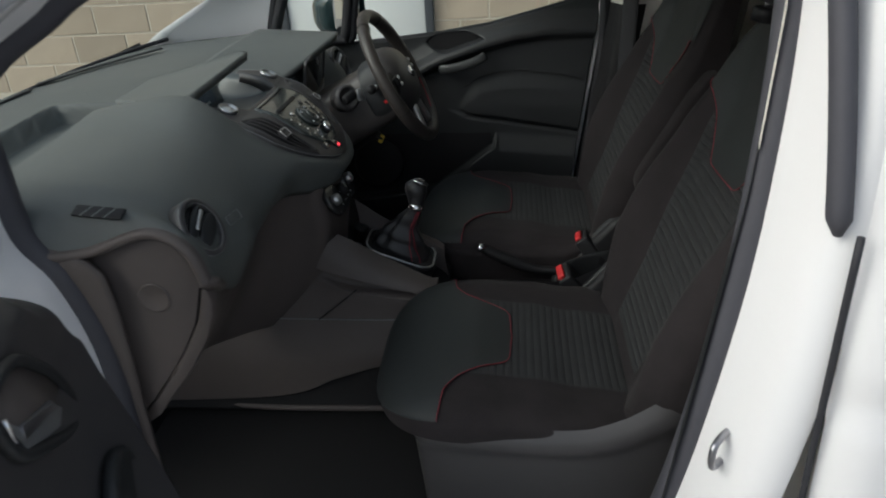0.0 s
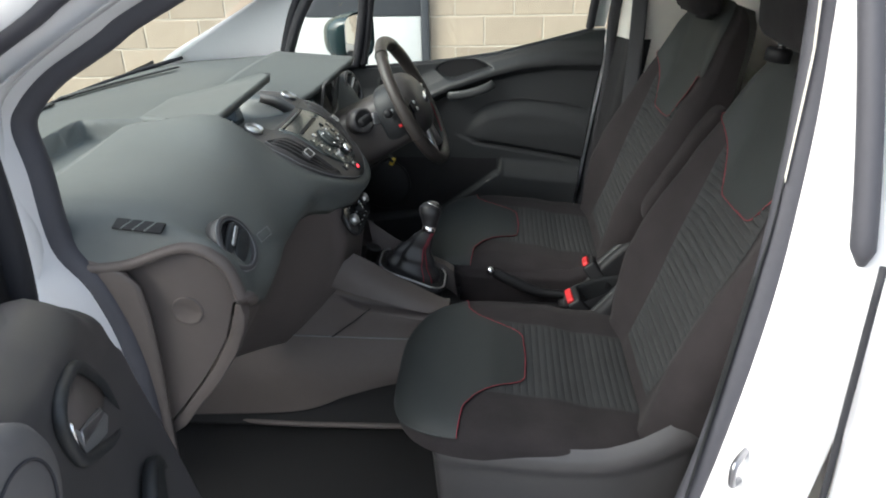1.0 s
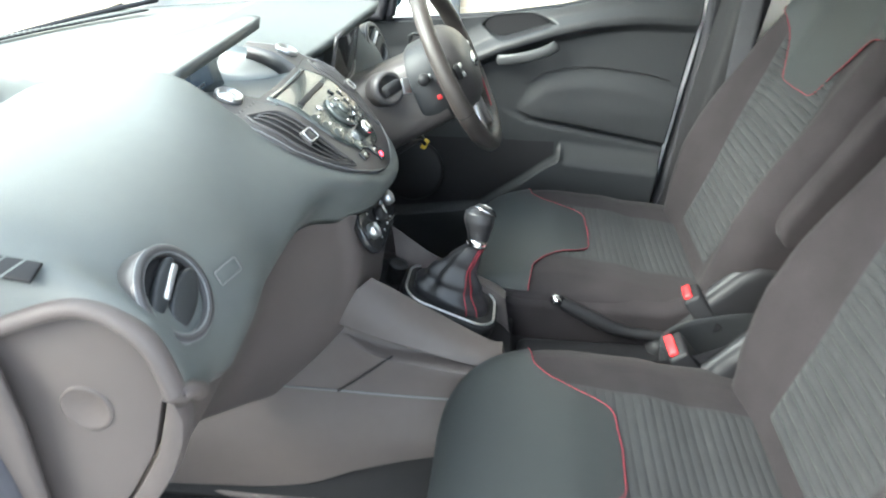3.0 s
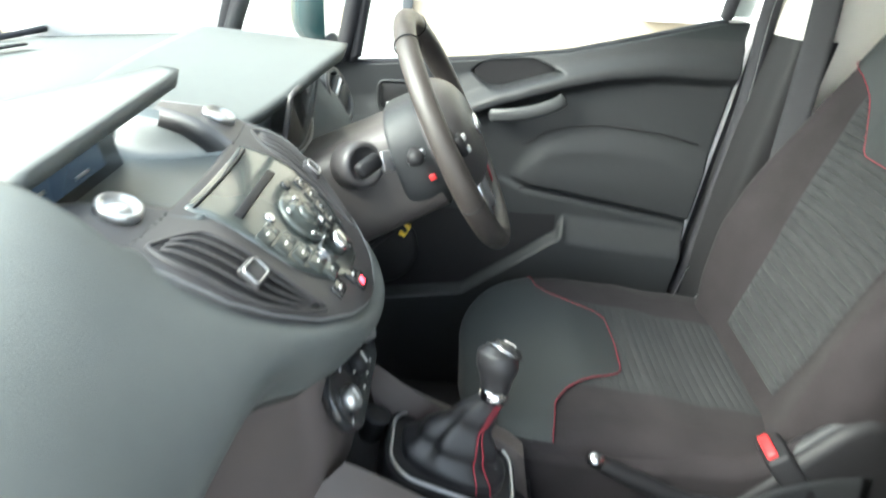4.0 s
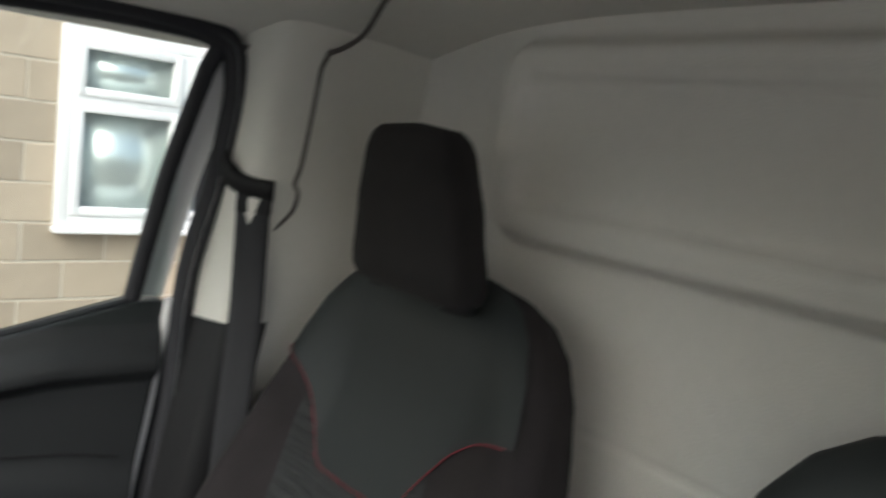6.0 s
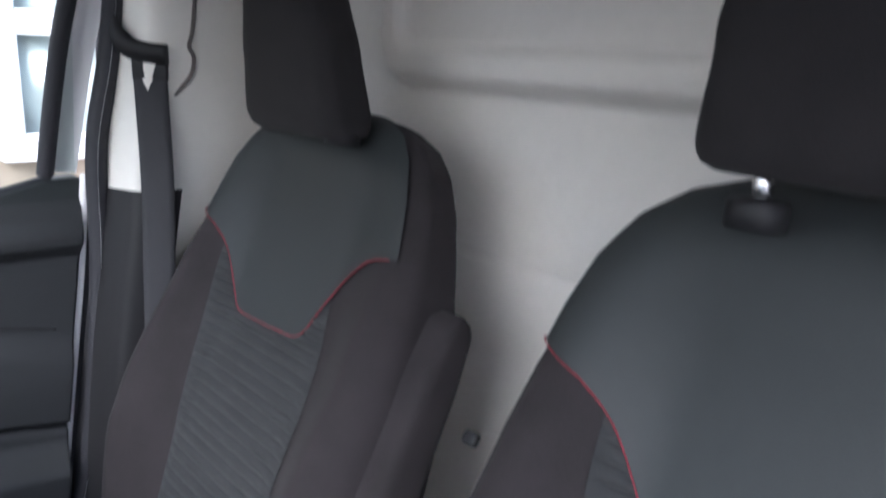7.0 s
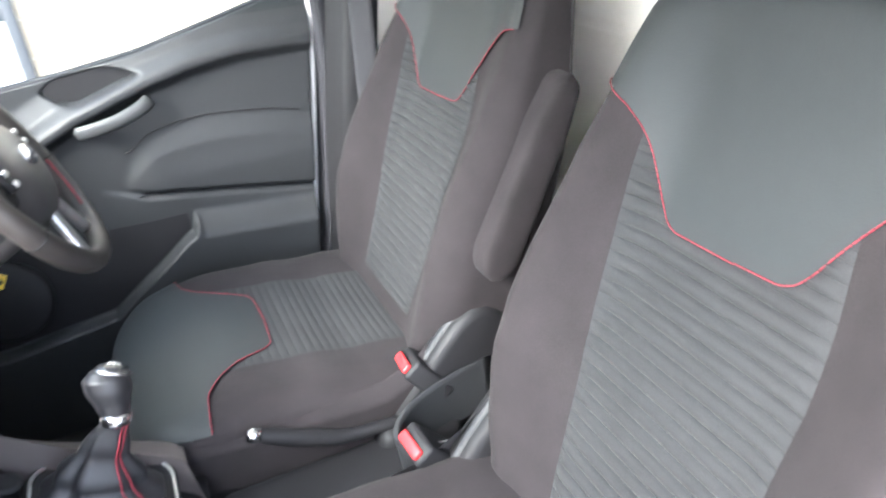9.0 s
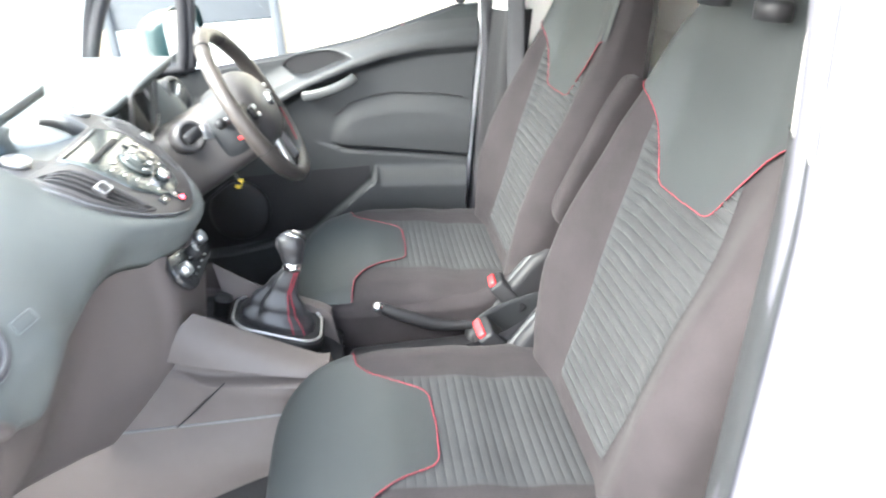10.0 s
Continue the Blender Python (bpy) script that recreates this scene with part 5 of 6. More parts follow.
    link("gaiter_ring", tube([m @ Vector((x, y, 0.005)) for x, y in rounded(0.172, 0.128, 0.040, 8)], 0.0026, 8, True), SILVER, c, "silver trim ring")
    link("lighter_socket", turned([(0.016, -0.03), (0.016, 0.004), (0.019, 0.006), (0.019, 0.010), (0.012, 0.012), (0.008, 0.012), (0.001, 0.012)], axes((-0.208, 0.055, 0.818), (0.3, 0, 0.95), (0, 1, 0)), 24), BLACK, c, "black power socket cap")


def gear_lever():
    g = thing("gear_lever", (-0.10, 0.03, 0.75), "gear lever with black hide gaiter, chrome collar and red stitching", "gear lever")
    top, foot = Vector((-0.058, 0.018, 0.892)), Vector((-0.103, 0.03, 0.776))
    m = axes(foot, (0.37, 0, 0.93), (1, 0, 0))
    def gaiter(u, v):
        a = 2 * math.pi * u
        c, s = math.cos(a), math.sin(a)
        base = Vector((0.074 * abs(c) ** 0.7 * (1 if c > 0 else -1), 0.051 * abs(s) ** 0.7 * (1 if s > 0 else -1), 0))
        k = lerp_table(((0, 0.98), (0.10, 0.96), (0.35, 0.66), (0.7, 0.35), (1, 0.21)), v)
        fold = 1 + 0.10 * math.sin(a * 4 + 1.0 + 1.5 * v) * math.sin(math.pi * v) ** 0.8 + 0.05 * math.sin(a * 7 + v * 6) * math.sin(math.pi * v)
        ring = m.to_3x3() @ (base * k * fold)
        bulge = Vector((-0.012 * math.sin(math.pi * v), 0, 0))
        return foot + (top - foot) * v + ring + bulge
    gt = link("gaiter", grid(gaiter, 96, 40, True), KNOBHIDE, g, "folded black hide gaiter")
    for a0 in (0.80, 0.86):
        link("stitching", tube([gaiter(a0, k / 30) + Vector((0.0006, -0.001, 0.0004)) for k in range(31)], 0.0012, 5), STITCH, gt, "red stitching")
    up = (Vector((-0.049, 0.036, 0.957)) - top).normalized()
    k = axes(top, up, (1, 0, 0))
    link("collar", turned([(0.017, -0.004), (0.0185, 0), (0.0185, 0.007), (0.016, 0.011), (0.001, 0.011)], k, 28), CHROME, g, "chrome collar")
    def knob(u, v):
        a = 2 * math.pi * u
        h = 0.010 + 0.060 * v
        r = lerp_table(((0.010, 0.0155), (0.018, 0.0175), (0.044, 0.0238), (0.056, 0.0232), (0.064, 0.016), (0.070, 0.002)), h)
        return k @ Vector((r * 1.12 * math.cos(a) - 0.006 * v, r * math.sin(a), h))
    kb = link("knob", grid(knob, 32, 24, True), KNOBHIDE, g, "black hide gear knob")
    cap = k @ Matrix.Translation((0.004, 0.002, 0.0605)) @ pose(0, 0, 0, -8, 18, 0)
    link("cap", turned([(0.021, 0), (0.0205, 0.004), (0.016, 0.009), (0.001, 0.011)], cap, 28), GLOSS, kb, "glossy black shift pattern cap")
    link("cap_ring", tube([cap @ Vector((0.0222 * math.cos(q), 0.0222 * math.sin(q), 0.001)) for q in (2 * math.pi * i / 28 for i in range(28))], 0.0014, 6, True), CHROME, kb)
    for x, y in ((-0.008, 0), (0, 0), (0.008, 0)):
        link("mark", block((0.0014, 0.012, 0.0012), cap @ Matrix.Translation((x * 0.8, y, 0.0108 - 12 * x * x)), 0), PRINT, kb)
    link("mark", block((0.014, 0.0014, 0.0012), cap @ Matrix.Translation((0, 0, 0.0108)), 0), PRINT, kb)


def handbrake():
    h = thing("handbrake", (0.25, 0.065, 0.62), "black handbrake lever with a chrome button", "handbrake")
    pts = smooth_path([(0.096, 0.066, 0.757), (0.13, 0.066, 0.739), (0.17, 0.066, 0.719), (0.20, 0.066, 0.705), (0.232, 0.066, 0.696), (0.275, 0.066, 0.692), (0.33, 0.066, 0.686)], 30)
    link("grip", tube(pts, [0.0105 + 0.003 * math.sin(math.pi * min(1, k / 20)) for k in range(30)], 12), BLACK, h)
    link("button", tube([(0.082, 0.066, 0.7625), (0.088, 0.066, 0.760), (0.100, 0.066, 0.756)], [0.007, 0.011, 0.0125], 14), CHROME, h, "chrome release button")
    link("boot", block((0.14, 0.055, 0.07), pose(0.335, 0.066, 0.645, 0, 10, 0), 0.02, 3), BLACK, h, "black lever boot")


def buckle(y, at, lean):
    b = thing("belt_buckle", at, "black seat belt buckle with a red button", "belt buckle", "belt buckles")
    m = Matrix.Translation(at) @ pose(0, 0, 0, lean, -38, 0)
    link("housing", block((0.036, 0.062, 0.085), m @ Matrix.Translation((0, 0, -0.045)), 0.007, 3), BLACK, b)
    link("button", block((0.016, 0.048, 0.010), m @ Matrix.Translation((-0.004, 0, 0.0)), 0.003), RED, b, "red release button")
    link("strap", tube([m @ Vector((0, 0, -0.08)), m @ Vector((0.03, 0, -0.13)), Vector(at) + Vector((0.12, 0, -0.15))], 0.019, 8, flat=0.35, up=(0, 0, 1)), BLACK, b, "stiff black stalk")


def side_cover(y):
    """Moulded hinge cover at the inner side of a seat."""
    c = thing("seat_hinge_cover", (0.40, y, 0.65), "dark plastic hinge cover beside a seat", "seat trim", "seat hinge covers")
    out = [(0.29, 0.58), (0.285, 0.655), (0.305, 0.695), (0.36, 0.765), (0.415, 0.825), (0.445, 0.846), (0.475, 0.846), (0.505, 0.82), (0.515, 0.72), (0.50, 0.58)]
    m = Matrix(((1, 0, 0, 0), (0, 0, 1, 0), (0, 1, 0, 0), (0, 0, 0, 1)))
    half = prism(out, 0.026, Matrix.Translation((0, y, 0)) @ m, 0.016, 4)
    other = prism(out, 0.026, Matrix.Translation((0, y, 0)) @ Matrix.Diagonal((1, -1, 1, 1)) @ m, 0.016, 4)
    sharp(link("cover", join(half, other), BLACK, c, "smooth dark plastic cover"), 50)
    # highlight along the cover's lit upper edge, painted as a paler tube
    edge = [(0.296, y, 0.672), (0.318, y, 0.704), (0.363, y, 0.760), (0.414, y, 0.817), (0.445, y, 0.838)]
    link("edge", tube(smooth_path(edge, 24), [0.005] + [0.0095] * 22 + [0.005], 10), TRIM, c, "rounded upper edge, paled to paint its highlight")


def driver_door():
    d = structure(new("door_driver"), "closed driver's door with dark grey trim and clear window", "door")
    d.matrix_basis = Matrix.Translation((-0.6, 0.8, 0.45))
    tops = [(-0.62, 1.125), (-0.28, 1.134), (-0.05, 1.153), (0.10, 1.173), (0.25, 1.208), (0.39, 1.243), (0.44, 1.246)]
    ridge = [(-0.62, 0.98), (-0.30, 0.995), (-0.14, 1.036), (-0.05, 1.078), (0.09, 1.122), (0.18, 1.142), (0.28, 1.153), (0.44, 1.150)]
    upper = [(-0.05, 0.90), (-0.005, 0.934), (0.03, 0.985), (0.066, 1.012), (0.12, 1.026), (0.19, 1.031), (0.31, 1.017), (0.44, 0.985)]
    lower = [(-0.05, 0.93), (0.0, 0.91), (0.035, 0.895), (0.12, 0.882), (0.37, 0.836), (0.44, 0.825)]
    bins = [(-0.62, 0.62), (-0.30, 0.63), (-0.09, 0.656), (0.085, 0.788), (0.105, 0.800), (0.118, 0.842), (0.44, 0.812)]
    def step(x, w):
        q = min(1, max(0, x / w))
        return q * q * (3 - 2 * q)
    def face(x, z):
        """How far out the trim lies."""
        r = lin(ridge, x)
        y = 0.748 + 0.016 * step(z - r - 0.02, 0.06)
        band = lin(((-0.62, 0.6), (-0.2, 0.8), (0.0, 1.0), (0.2, 0.7), (0.44, 0.4)), x)
        y -= 0.034 * band * step(z - r + 0.030, 0.026) * (1 - step(z - r - 0.004, 0.034))
        a, b = lin(upper, x), lin(lower, x)
        if x > -0.05:
            y -= 0.015 * step(x + 0.02, 0.09) * step(a - z, 0.055) * step(z - b, 0.010) * (0.75 + 0.25 * step(0.97 - z, 0.06))
        y -= 0.010 * step(b - z, 0.014) * step(x + 0.06, 0.10)
        y -= 0.034 * step(lin(bins, x) - z, 0.012 + 0.05 * step(x - 0.10, 0.03))
        inside = min(lin(grip_top, x) - z, z - lin(grip_low, x))
        if -0.094 < x < 0.091:
            y += 0.042 * step(inside + 0.001, 0.007)
        return y
    grip_top = [(-0.094, 1.1305), (-0.075, 1.146), (-0.05, 1.153), (0.0, 1.159), (0.03, 1.159), (0.091, 1.138)]
    grip_low = [(-0.094, 1.1295), (-0.07, 1.108), (-0.05, 1.100), (-0.03, 1.100), (0.091, 1.137)]
    top = lambda x: float(cr([(a, b) for a, b in tops], 0)[1]) if x < -0.62 else lin(tops, x)
    def trim(u, v):
        x = -0.60 + 1.04 * u
        z = 0.36 + (top(x) - 0.36) * v
        x2 = x - 0.145 * max(0, 1.22 - z) * u
        return Vector((x2, face(x2, z), z))
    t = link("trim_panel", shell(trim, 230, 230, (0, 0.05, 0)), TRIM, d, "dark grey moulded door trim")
    link("grip_floor", grid(lambda u, v: Vector((-0.088 + 0.172 * u, 0.7665, lin(grip_low, -0.088 + 0.172 * u) + (lin(grip_top, -0.088 + 0.172 * u) - lin(grip_low, -0.088 + 0.172 * u)) * v)), 30, 8), BLACK, t, "dark grip recess")
    def pocket(u, v):
        x = -0.56 + 0.662 * u
        z0 = lin(bins, x) + 0.004
        return Vector((x, face(x, z0 + 0.03) - 0.004, z0 + (0.838 - z0) * v))
    link("pocket_back", grid(pocket, 60, 16), BLACK, t, "black recess above the door pocket")
    for table, off in ((upper[2:], 0.004), (lower[2:], -0.002)):
        line = [Vector((x, face(x, z) - 0.001, z)) for x, z in ((q, lin(table, q) + off) for q in (0.02 + 0.36 * k / 40 for k in range(41)))]
        link("trim_seam", tube(line, 0.0018, 6), BLACK, t, "dark seam round the armrest")
    # pull lever below the grip
    p = smooth_path([(-0.055, 0.722, 1.052), (-0.02, 0.712, 1.056), (0.03, 0.708, 1.066), (0.075, 0.712, 1.082), (0.092, 0.722, 1.092)], 20)
    link("pull_lever", tube(p, [0.007] + [0.014] * 18 + [0.007], 12, flat=0.45, up=(0, 1, 0)), LEVERGREY, t, "grey pull lever")
    h = link("release_recess", block((0.095, 0.03, 0.055), pose(-0.225, 0.722, 1.085), 0.010, 3), BLACK, t, "black door release recess")
    link("release_lever", block((0.075, 0.008, 0.018), pose(-0.222, 0.703, 1.070, 0, -8, 0), 0.003), SILVER, h, "silver door release")
    link("recess_rim", tube([Vector((-0.225 + x, 0.707, 1.085 + z)) for x, z in rounded(0.10, 0.060, 0.014)], 0.003, 6, True), TRIM, h)
    link("speaker", turned([(0.085, -0.01), (0.085, 0.004), (0.075, 0.008), (0.001, 0.006)], axes((-0.275, 0.728, 0.745), (0, -1, 0.1), (1, 0, 0)), 40), BLACK, t, "dark speaker grille")
    # window frame: painted edge, black rubber, glass
    rear = [(0.445, 0.662, 1.645), (0.438, 0.670, 1.60), (0.425, 0.69, 1.53), (0.411, 0.712, 1.45), (0.397, 0.737, 1.34), (0.388, 0.757, 1.255)]
    f = [(-0.328, 0.760, 1.15), (-0.308, 0.745, 1.25), (-0.268, 0.71, 1.43), (-0.20, 0.687, 1.575), (-0.05, 0.672, 1.632), (0.15, 0.666, 1.648), (0.36, 0.662, 1.655)] + rear
    link("window_channel", tube(smooth_path(f, 110), 0.013, 8), RUBBER, d, "black rubber window channel")
    back = smooth_path(rear, 40)
    def frame_strip(u, v):
        p = back[int(round(u * 39))]
        wide = 0.052 - 0.012 * u
        return p + Vector((0.006 + wide * v, 0.016 + 0.006 * math.cos(math.pi * (v - 0.4)) - 0.012 * v, 0))
    link("window_frame", grid(frame_strip, 40, 12), WHITE, d, "white painted window frame")
    link("door_edge", tube(smooth_path([Vector((0.447 - 0.145 * max(0, 1.22 - z), 0.762, z)) for z in (1.25, 1.1, 0.95, 0.8, 0.65, 0.5)], 20), 0.0075, 8), WHITE, d, "white painted door edge")
    def shut_face(u, v):
        z = 0.45 + 0.80 * v
        return Vector((0.447 - 0.145 * max(0, 1.22 - z) + 0.004 + 0.045 * u, 0.772 - 0.010 * u, z))
    link("shut_face", grid(shut_face, 4, 20), RUBBER, d, "dark rubber behind the door's edge")
    link("belt_rubber", tube([Vector((x, face(x, 1.05) * 0 + 0.776, top(x) + 0.002)) for x in (-0.58 + 0.98 * k / 50 for k in range(51))], 0.006, 8), RUBBER, d)
    # quarter light in front of the window
    ql = smooth_path([(-0.35, 0.755, 1.15), (-0.575, 0.758, 1.145), (-0.590, 0.755, 1.165), (-0.525, 0.725, 1.34), (-0.43, 0.705, 1.46), (-0.31, 0.69, 1.555), (-0.285, 0.69, 1.54), (-0.31, 0.725, 1.34)], 70, True)
    link("quarter_frame", tube(ql, 0.016, 8, True), RUBBER, d, "black quarter light frame")
    link("divider", tube(smooth_path([(-0.335, 0.76, 1.14), (-0.315, 0.745, 1.25), (-0.275, 0.71, 1.43), (-0.22, 0.685, 1.57)], 16), 0.012, 10), RUBBER, d, "black window divider")
    def pane(u, v):
        x = -0.56 + 0.99 * u
        return Vector((x, 0.775 - 0.09 * v - 0.02 * v * v, 1.13 + 0.53 * v * min(1, (x + 0.62) / 0.42)))
    g = link("pane", grid(pane, 12, 10), GLASS, d)
    g.visible_shadow = False
    link("outer_skin", grid(lambda u, v: Vector((-0.62 + 1.10 * u, 0.86 - 0.03 * abs(v - 0.6), 0.42 + 0.70 * v)), 12, 12), WHITE, d)


def wing_mirror():
    w = thing("wing_mirror", (-0.42, 0.95, 1.18), "dark teal wing mirror with clear glass outside the driver's window", "wing mirror")
    m = axes((-0.385, 0.985, 1.20), (0.93, -0.30, 0.0), (0, 1, 0))
    def cup(u, v):
        a = 2 * math.pi * u
        c, s = math.cos(a), math.sin(a)
        k = math.sqrt(max(0, 1 - (1 - v) ** 2.2))
        return m @ Vector((0.108 * k * abs(c) ** 0.55 * (1 if c > 0 else -1), 0.082 * k * abs(s) ** 0.55 * (1 if s > 0 else -1), -0.13 * (1 - v) + 0.01))
    link("housing", grid(cup, 40, 16, True), TEAL, w)
    link("mirror_glass", prism([(x, y) for x, y in rounded(0.196, 0.146, 0.04, 6)], 0.004, m @ Matrix.Translation((0, 0, 0.0)), 0.001), MIRROR, w)
    link("arm", tube(smooth_path([(-0.41, 0.80, 1.13), (-0.41, 0.86, 1.12), (-0.41, 0.93, 1.14)], 10), 0.028, 10), BLACK, w)


def seat_belt():
    b = thing("seat_belt", (0.50, 0.66, 1.45), "black seat belt hanging from the cream pillar", "seat belt")
    pts = smooth_path([(0.513, 0.638, 1.458), (0.512, 0.636, 1.43), (0.512, 0.632, 1.36), (0.510, 0.624, 1.24), (0.505, 0.628, 1.05), (0.50, 0.64, 0.72)], 40)
    link("webbing", tube(pts, 0.026, 10, flat=0.12, up=(-0.62, -0.78, 0)), BELT, b)
    hook = smooth_path([(0.478, 0.668, 1.498), (0.478, 0.664, 1.475), (0.488, 0.654, 1.455), (0.508, 0.636, 1.446), (0.532, 0.616, 1.444)], 24)
    link("anchor", tube(hook, [0.005 + 0.014 * min(1, k / 9) for k in range(24)], 10, flat=0.7), BLACK, b, "black curved belt anchor")
    link("anchor_plate", block((0.052, 0.010, 0.050), axes((0.513, 0.636, 1.432), (0, 0, 1), (0.78, -0.62, 0)), 0.003), BLACK, b, "black belt guide plate")
    link("tongue", block((0.045, 0.006, 0.05), pose(0.493, 0.672, 1.086, 0, 0, -38), 0.003), BLACK, b, "black belt tongue")


def passenger_door():
    """Door standing open, its trim turned towards the cab."""
    d = structure(new("door_passenger"), "open passenger door with dark grey trim and silver release", "door")
    d.matrix_basis = Matrix.Translation((-0.6, -0.82, 0.45))
    line = [(-0.435, -0.765), (-0.402, -0.87), (-0.362, -0.968), (-0.328, -1.06), (-0.305, -1.15), (-0.285, -1.30)]
    def plan(q):
        return Vector((*cr(line, q), 0))
    def top(q):
        return lerp_table(((0, 1.09), (0.10, 1.165), (0.25, 1.222), (0.5, 1.235), (1, 1.27)), q)
    def trim(u, v):
        p = plan(u)
        t = top(u)
        z = 0.44 + (t - 0.44) * v
        out = Vector((-0.80, -0.60, 0))
        e = max(0, (v - 0.93) / 0.07)
        bulge = 0.03 * math.sin(math.pi * min(1, max(0, (z - 0.5) / 0.5)))
        foot = max(0, 1.08 - z) * 0.22 * max(0, 1 - u / 0.6)
        p = p + out * (0.05 * e * e - 0.3 * bulge) + Vector((foot, 0, 0))
        return Vector((p.x, p.y, z))
    # same trim as the driver's door; lighter STACK paints the daylight on it
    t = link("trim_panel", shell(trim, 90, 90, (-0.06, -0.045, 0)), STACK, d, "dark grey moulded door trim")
    def on(q, z, lift=0.0):
        p = trim(q, (z - 0.44) / (top(q) - 0.44))
        a, b = plan(max(0, q - 0.02)), plan(min(1, q + 0.02))
        w = (b - a).normalized()
        return p, w, Vector((-w.y, w.x, 0)).normalized()
    p, w, n = on(0.40, 1.10)
    m = axes(p, n if n.x > 0 else -n, w if w.cross(Vector((0, 0, 1))).dot(n if n.x > 0 else -n) < 0 else w)
    wide = 1 if m.to_3x3().col[0].dot(w) > 0 else -1
    high = 1 if m.to_3x3().col[1].z > 0 else -1
    def flat(points, k=1.0, at=(-0.005, 0.0)):
        return [(wide * (at[0] + (a - at[0]) * k), high * (at[1] + (b - at[1]) * k)) for a, b in points]
    def plate(points, depth, lift, bevel):
        return prism(points if wide * high < 0 else points[::-1], depth, m @ Matrix.Translation((0, 0, lift)), bevel)
    leaf = [(-0.014, 0.053), (-0.081, -0.010), (-0.116, -0.064), (-0.122, -0.104), (-0.072, -0.096), (-0.003, -0.059), (0.070, -0.013), (0.100, 0.032), (0.106, 0.063), (0.089, 0.078), (0.047, 0.077), (0.010, 0.067)]
    rim = smooth_path([m @ Vector((x, y, 0.003)) for x, y in flat(leaf)], 72, True)
    h = link("release_recess", tube(rim, 0.0075, 10, True), TRIM, t, "grey rim of the release recess")
    link("recess_floor", plate(flat(leaf, 0.94), 0.003, -0.001, 0), LOWER, h, "brown-grey recess floor")
    blade = [(-0.050, -0.030), (-0.078, -0.064), (-0.052, -0.072), (0.010, -0.042), (0.066, -0.010), (0.082, 0.022), (0.088, 0.050), (0.056, 0.014)]
    link("release_lever", plate(flat(blade), 0.004, 0.001, 0.0015), SILVERGREY, h, "grey door release lever")
    link("lever_fold", plate(flat([(0.056, 0.016), (-0.048, -0.034), (-0.055, -0.045), (0.060, -0.002)]), 0.003, 0.004, 0.001), STEEL, h, "pale fold of the lever")
    link("lever_edge", tube([m @ Vector((wide * x, high * y, 0.005)) for x, y in ((0.087, 0.048), (0.083, 0.022), (0.068, -0.010))], 0.0032, 8), CHROME, h, "bright lever edge")
    for q, z, r in ((0.86, 1.165, 0.082), (0.22, 0.845, 0.085)):
        p, w, n = on(q, z)
        mm = axes(p, -n if n.x < 0 else n, w)
        if r > 0.083:
            link("speaker_cover", turned([(r, -0.01), (r, 0.004), (r * 0.92, 0.010), (r * 0.85, 0.006), (0.001, 0.008)], mm, 40), TRIM, t)
        else:
            end = link("armrest_end", turned([(r, -0.01), (r, 0.006), (r * 0.90, 0.016), (r * 0.7, 0.021), (0.001, 0.024)], mm, 48), ARMGREY, t, "pale grey end of the armrest")
            link("cap_joint", tube([mm @ Vector((0.62 * r * math.cos(k * 0.13), 0.62 * r * math.sin(k * 0.13), 0.0225)) for k in range(48)], 0.0016, 6, True), RUBBER, end, "dark joint round the cap")
    # painted front post of the door frame and its rubbers
    q = smooth_path([(-0.540, -0.795, 1.10), (-0.531, -0.795, 1.18), (-0.528, -0.795, 1.28), (-0.530, -0.797, 1.40), (-0.505, -0.82, 1.50), (-0.42, -0.88, 1.60), (-0.30, -0.96, 1.65)], 40)
    def sail(u, v):
        a = Vector((-0.535, -0.80, 1.10 + 0.32 * v))
        b = Vector((-0.470, -0.98, 1.10 + 0.14 * v))
        return a + (b - a) * u
    link("sail_panel", shell(sail, 10, 8, (-0.012, 0.004, 0)), BLACK, d, "black corner panel of the door window")
    link("frame_post", tube(q, 0.022, 10), RUBBER, d, "black front frame of the door window")
    def pane(u, v):
        a = Vector((-0.40 + 0.10 * u, -0.98 - 0.30 * u, 0))
        return Vector((a.x - 0.03 * v, a.y, 1.15 + 0.36 * v * min(1, 0.6 + u)))
    g = link("pane", grid(pane, 10, 8), GLASS, d)
    g.visible_shadow = False


def loose_bits():
    c = thing("paper_card", (-0.02, 0.19, 0.62), "white paper card with blue print beside the console", "card")
    m = axes(CARD_AT, (0.5, -0.55, 0.65), (0.2, 0.9, 0.3))
    link("sheet", block((0.10, 0.07, 0.0015), m, 0.0004, 1), CARD, c)
    link("print_block", block((0.04, 0.05, 0.0006), m @ Matrix.Translation((0.022, 0, 0.0012)), 0), BLUE, c, "blue printed block")
    y = thing("cable_tag", TAG_AT, "yellow cable tag under the steering column", "cable tag")
    link("tag", block((0.012, 0.008, 0.024), Matrix.Translation(TAG_AT) @ pose(0, 0, 0, 0, 30, 0), 0.002), YELLOW, y)
    link("cable", tube(smooth_path([Vector(TAG_AT) + Vector((-0.06, -0.10, 0.0)), Vector(TAG_AT) + Vector((-0.01, -0.04, 0.02)), Vector(TAG_AT), Vector(TAG_AT) + Vector((-0.02, 0.06, 0.01))], 16), 0.004, 6), BLACK, y)


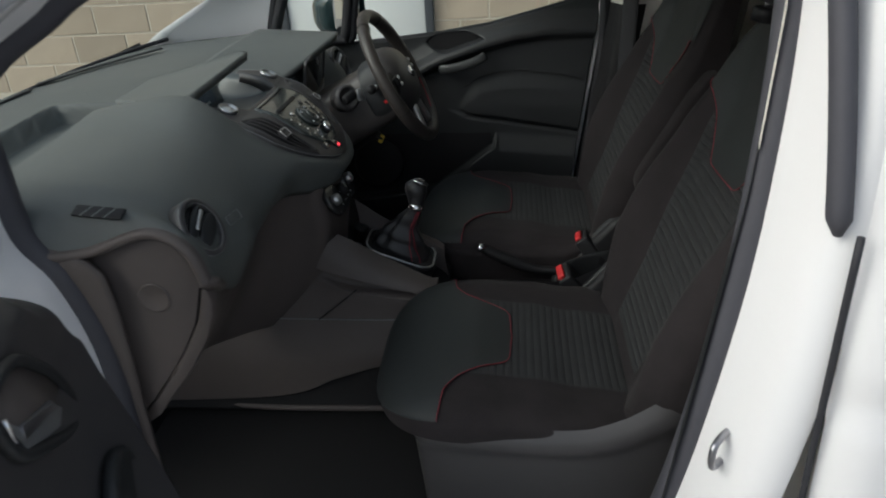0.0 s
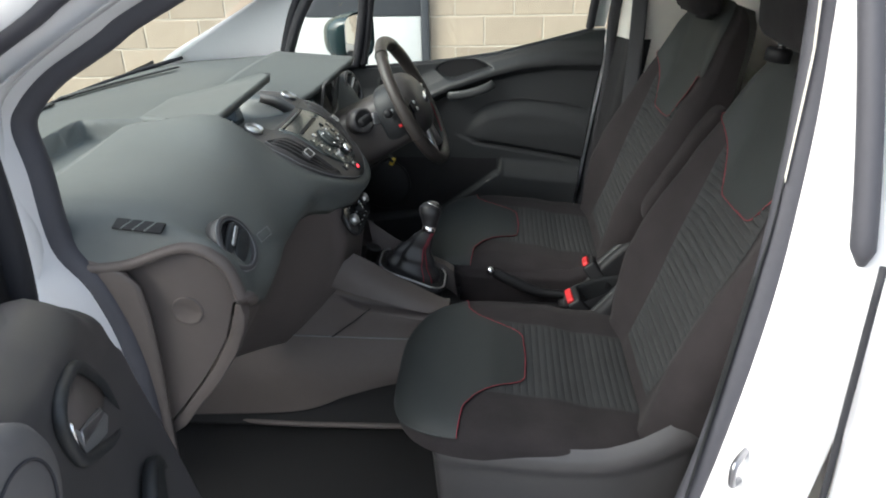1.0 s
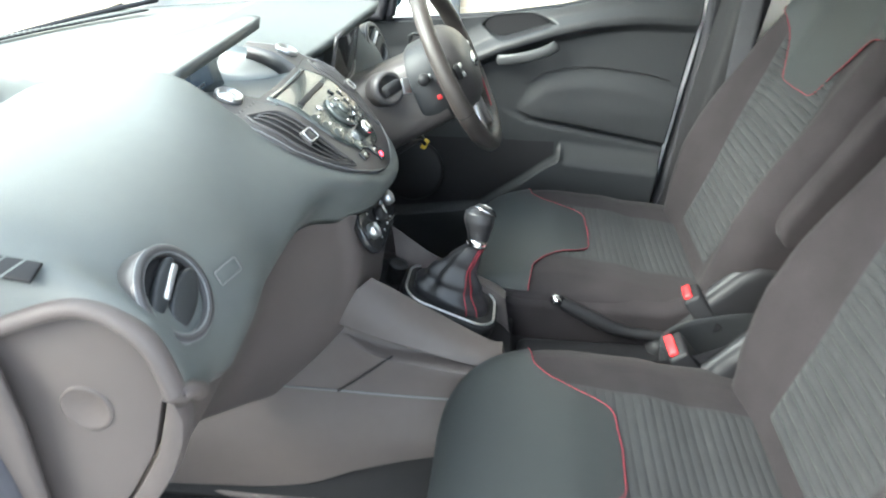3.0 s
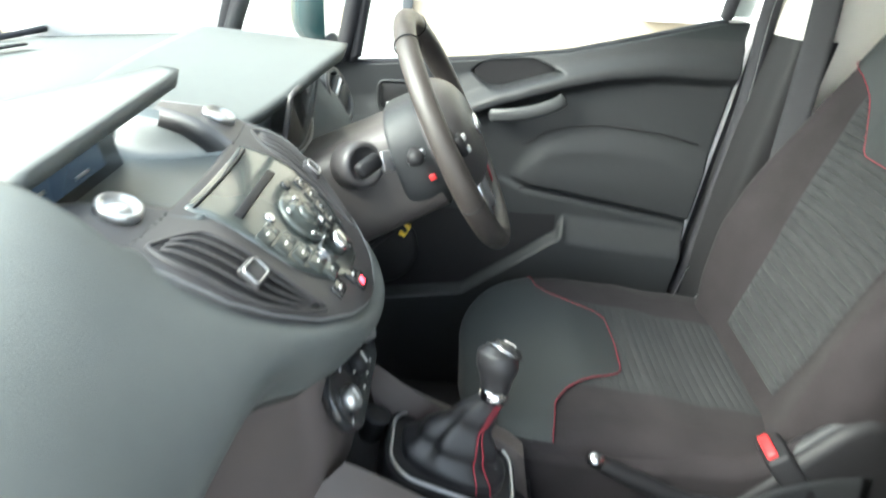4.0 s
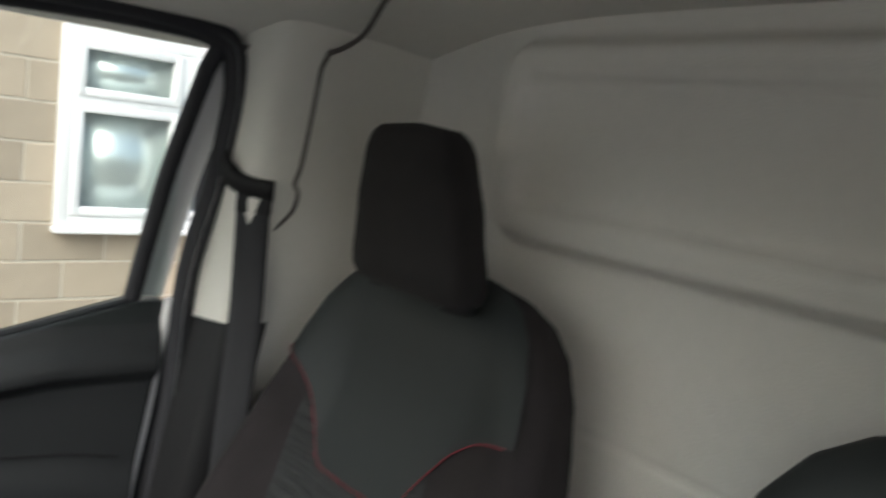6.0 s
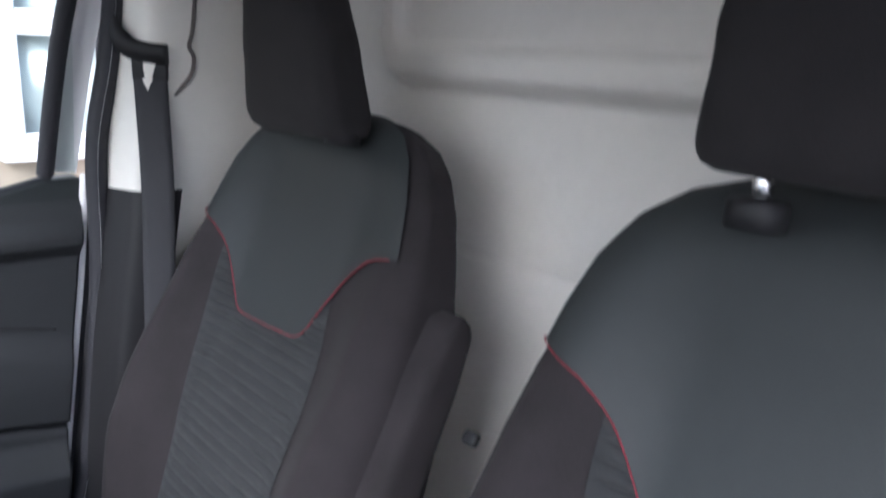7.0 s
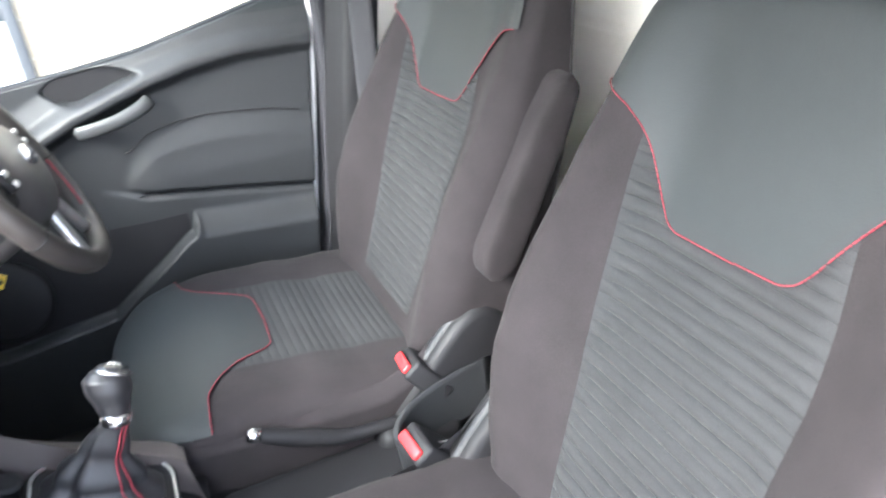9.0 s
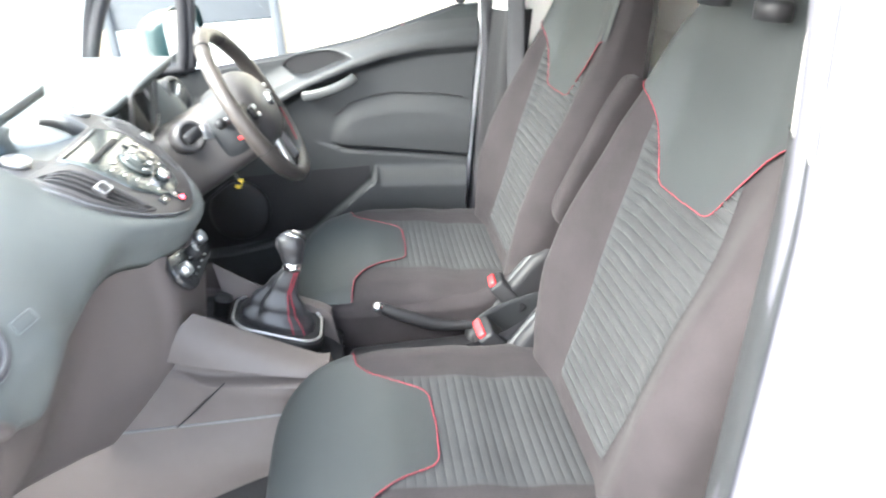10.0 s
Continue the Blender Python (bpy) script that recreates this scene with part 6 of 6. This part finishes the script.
def striker():
    s = thing("door_striker", (0.468, -0.775, 0.90), "steel door striker on the white pillar", "door striker")
    m = axes((0.470, -0.776, 0.895), (-0.62, -0.78, 0.05), (0, 0, 1))    # x: up, z: off the pillar
    plate = [(0.055, -0.006), (0.050, 0.006), (0.016, 0.022), (-0.020, 0.024), (-0.050, 0.012), (-0.056, 0.0), (-0.050, -0.010), (0.0, -0.020), (0.030, -0.018)]
    sharp(link("plate", prism(plate[::-1], 0.005, m, 0.0015), STEEL, s, "bright steel plate"))
    loop = [m @ Vector(p) for p in ((0.022, 0.002, 0.0), (0.023, 0.003, 0.024), (0.019, 0.004, 0.046), (0.008, 0.004, 0.053), (-0.012, 0.004, 0.050), (-0.022, 0.004, 0.042), (-0.024, 0.003, 0.022), (-0.024, 0.002, 0.0))]
    link("loop", tube(smooth_path(loop, 32), 0.0050, 10), STEEL, s, "bent steel loop")
    for k in (-0.042, 0.040):
        link("screw", turned([(0.007, 0), (0.007, 0.003), (0.005, 0.004), (0.001, 0.0035)], m @ Matrix.Translation((k, 0.0, 0.005)), 16), STEEL, s)


KNOBHIDE = material("knob_hide", (0.022, 0.022, 0.024), 0.36, grain=0.2, bump=0.3, bump_scale=700)
LEVERGREY = material("lever_grey", (0.048, 0.051, 0.053), 0.42, grain=0.08)
SILVERGREY = material("grey_lever_plastic", (0.17, 0.175, 0.18), 0.35, grain=0.08)
van_shell()
footwell()
body_side(-1)
body_side(1)
windscreen()
dash = dashboard()
centre_stack(dash)
binnacle(dash)
dash_details(dash)
centre_console()
seat = front_seat()
seat.matrix_basis = Matrix.Translation((0.2, -SEAT, 0.40))
seat2 = copy_thing(seat, Matrix.Translation((0.2, 0.006 + SEAT, 0.40)))
tagged(seat, "dark cloth passenger seat with grey hide panels and red stitching")
tagged(seat2, "dark cloth driver's seat with red stitching and a folded armrest")
headrest(seat, -SEAT + 0.007, 0.020)
headrest(seat2, SEAT, 0.0)
armrest(seat2)
for piece in seat2.children_recursive:
    if piece.name.startswith("base_skirt"):
        piece.matrix_basis = piece.matrix_basis @ Matrix.Diagonal((1, 0.90, 0.87, 1))


def valance(u, v):
    x, y = cr([(0.44, -0.276), (0.20, -0.264), (0.04, -0.254), (-0.038, -0.20), (-0.055, 0.0), (-0.035, 0.20), (0.03, 0.254)], u)
    k = 1 - 0.06 * v
    top = lin(((-0.07, 0.746), (0.10, 0.754), (0.22, 0.750), (0.30, 0.752), (0.36, 0.782), (0.44, 0.836)), x)
    shoulder = 0.90 + 0.10 * ease(v / 0.20)
    return Vector((0.18 + (x - 0.18) * k, SEAT + y * k * shoulder, top - 0.004 + (0.60 - top) * max(0, v - 0.06) / 0.94))


link("valance", shell(valance, 60, 30, (0.006, 0, 0)), CLOTH, seat2, "dark cloth side of the cushion")
link("side_strip", tube([(0.362, 0.622, 0.693), (0.385, 0.622, 0.705), (0.410, 0.622, 0.728)], 0.004, 8), CHROME, seat2, "bright trim strip at the seat's foot")
wheel_pose = steering_wheel()
column(wheel_pose)
gear_lever()
handbrake()
buckle(-1, (0.285, -0.064, 0.762), 8)
buckle(1, (0.338, 0.092, 0.778), -8)
side_cover(-0.088)
side_cover(0.088)
driver_door()
passenger_door()
wing_mirror()
seat_belt()
striker()
loose_bits()
blocks()
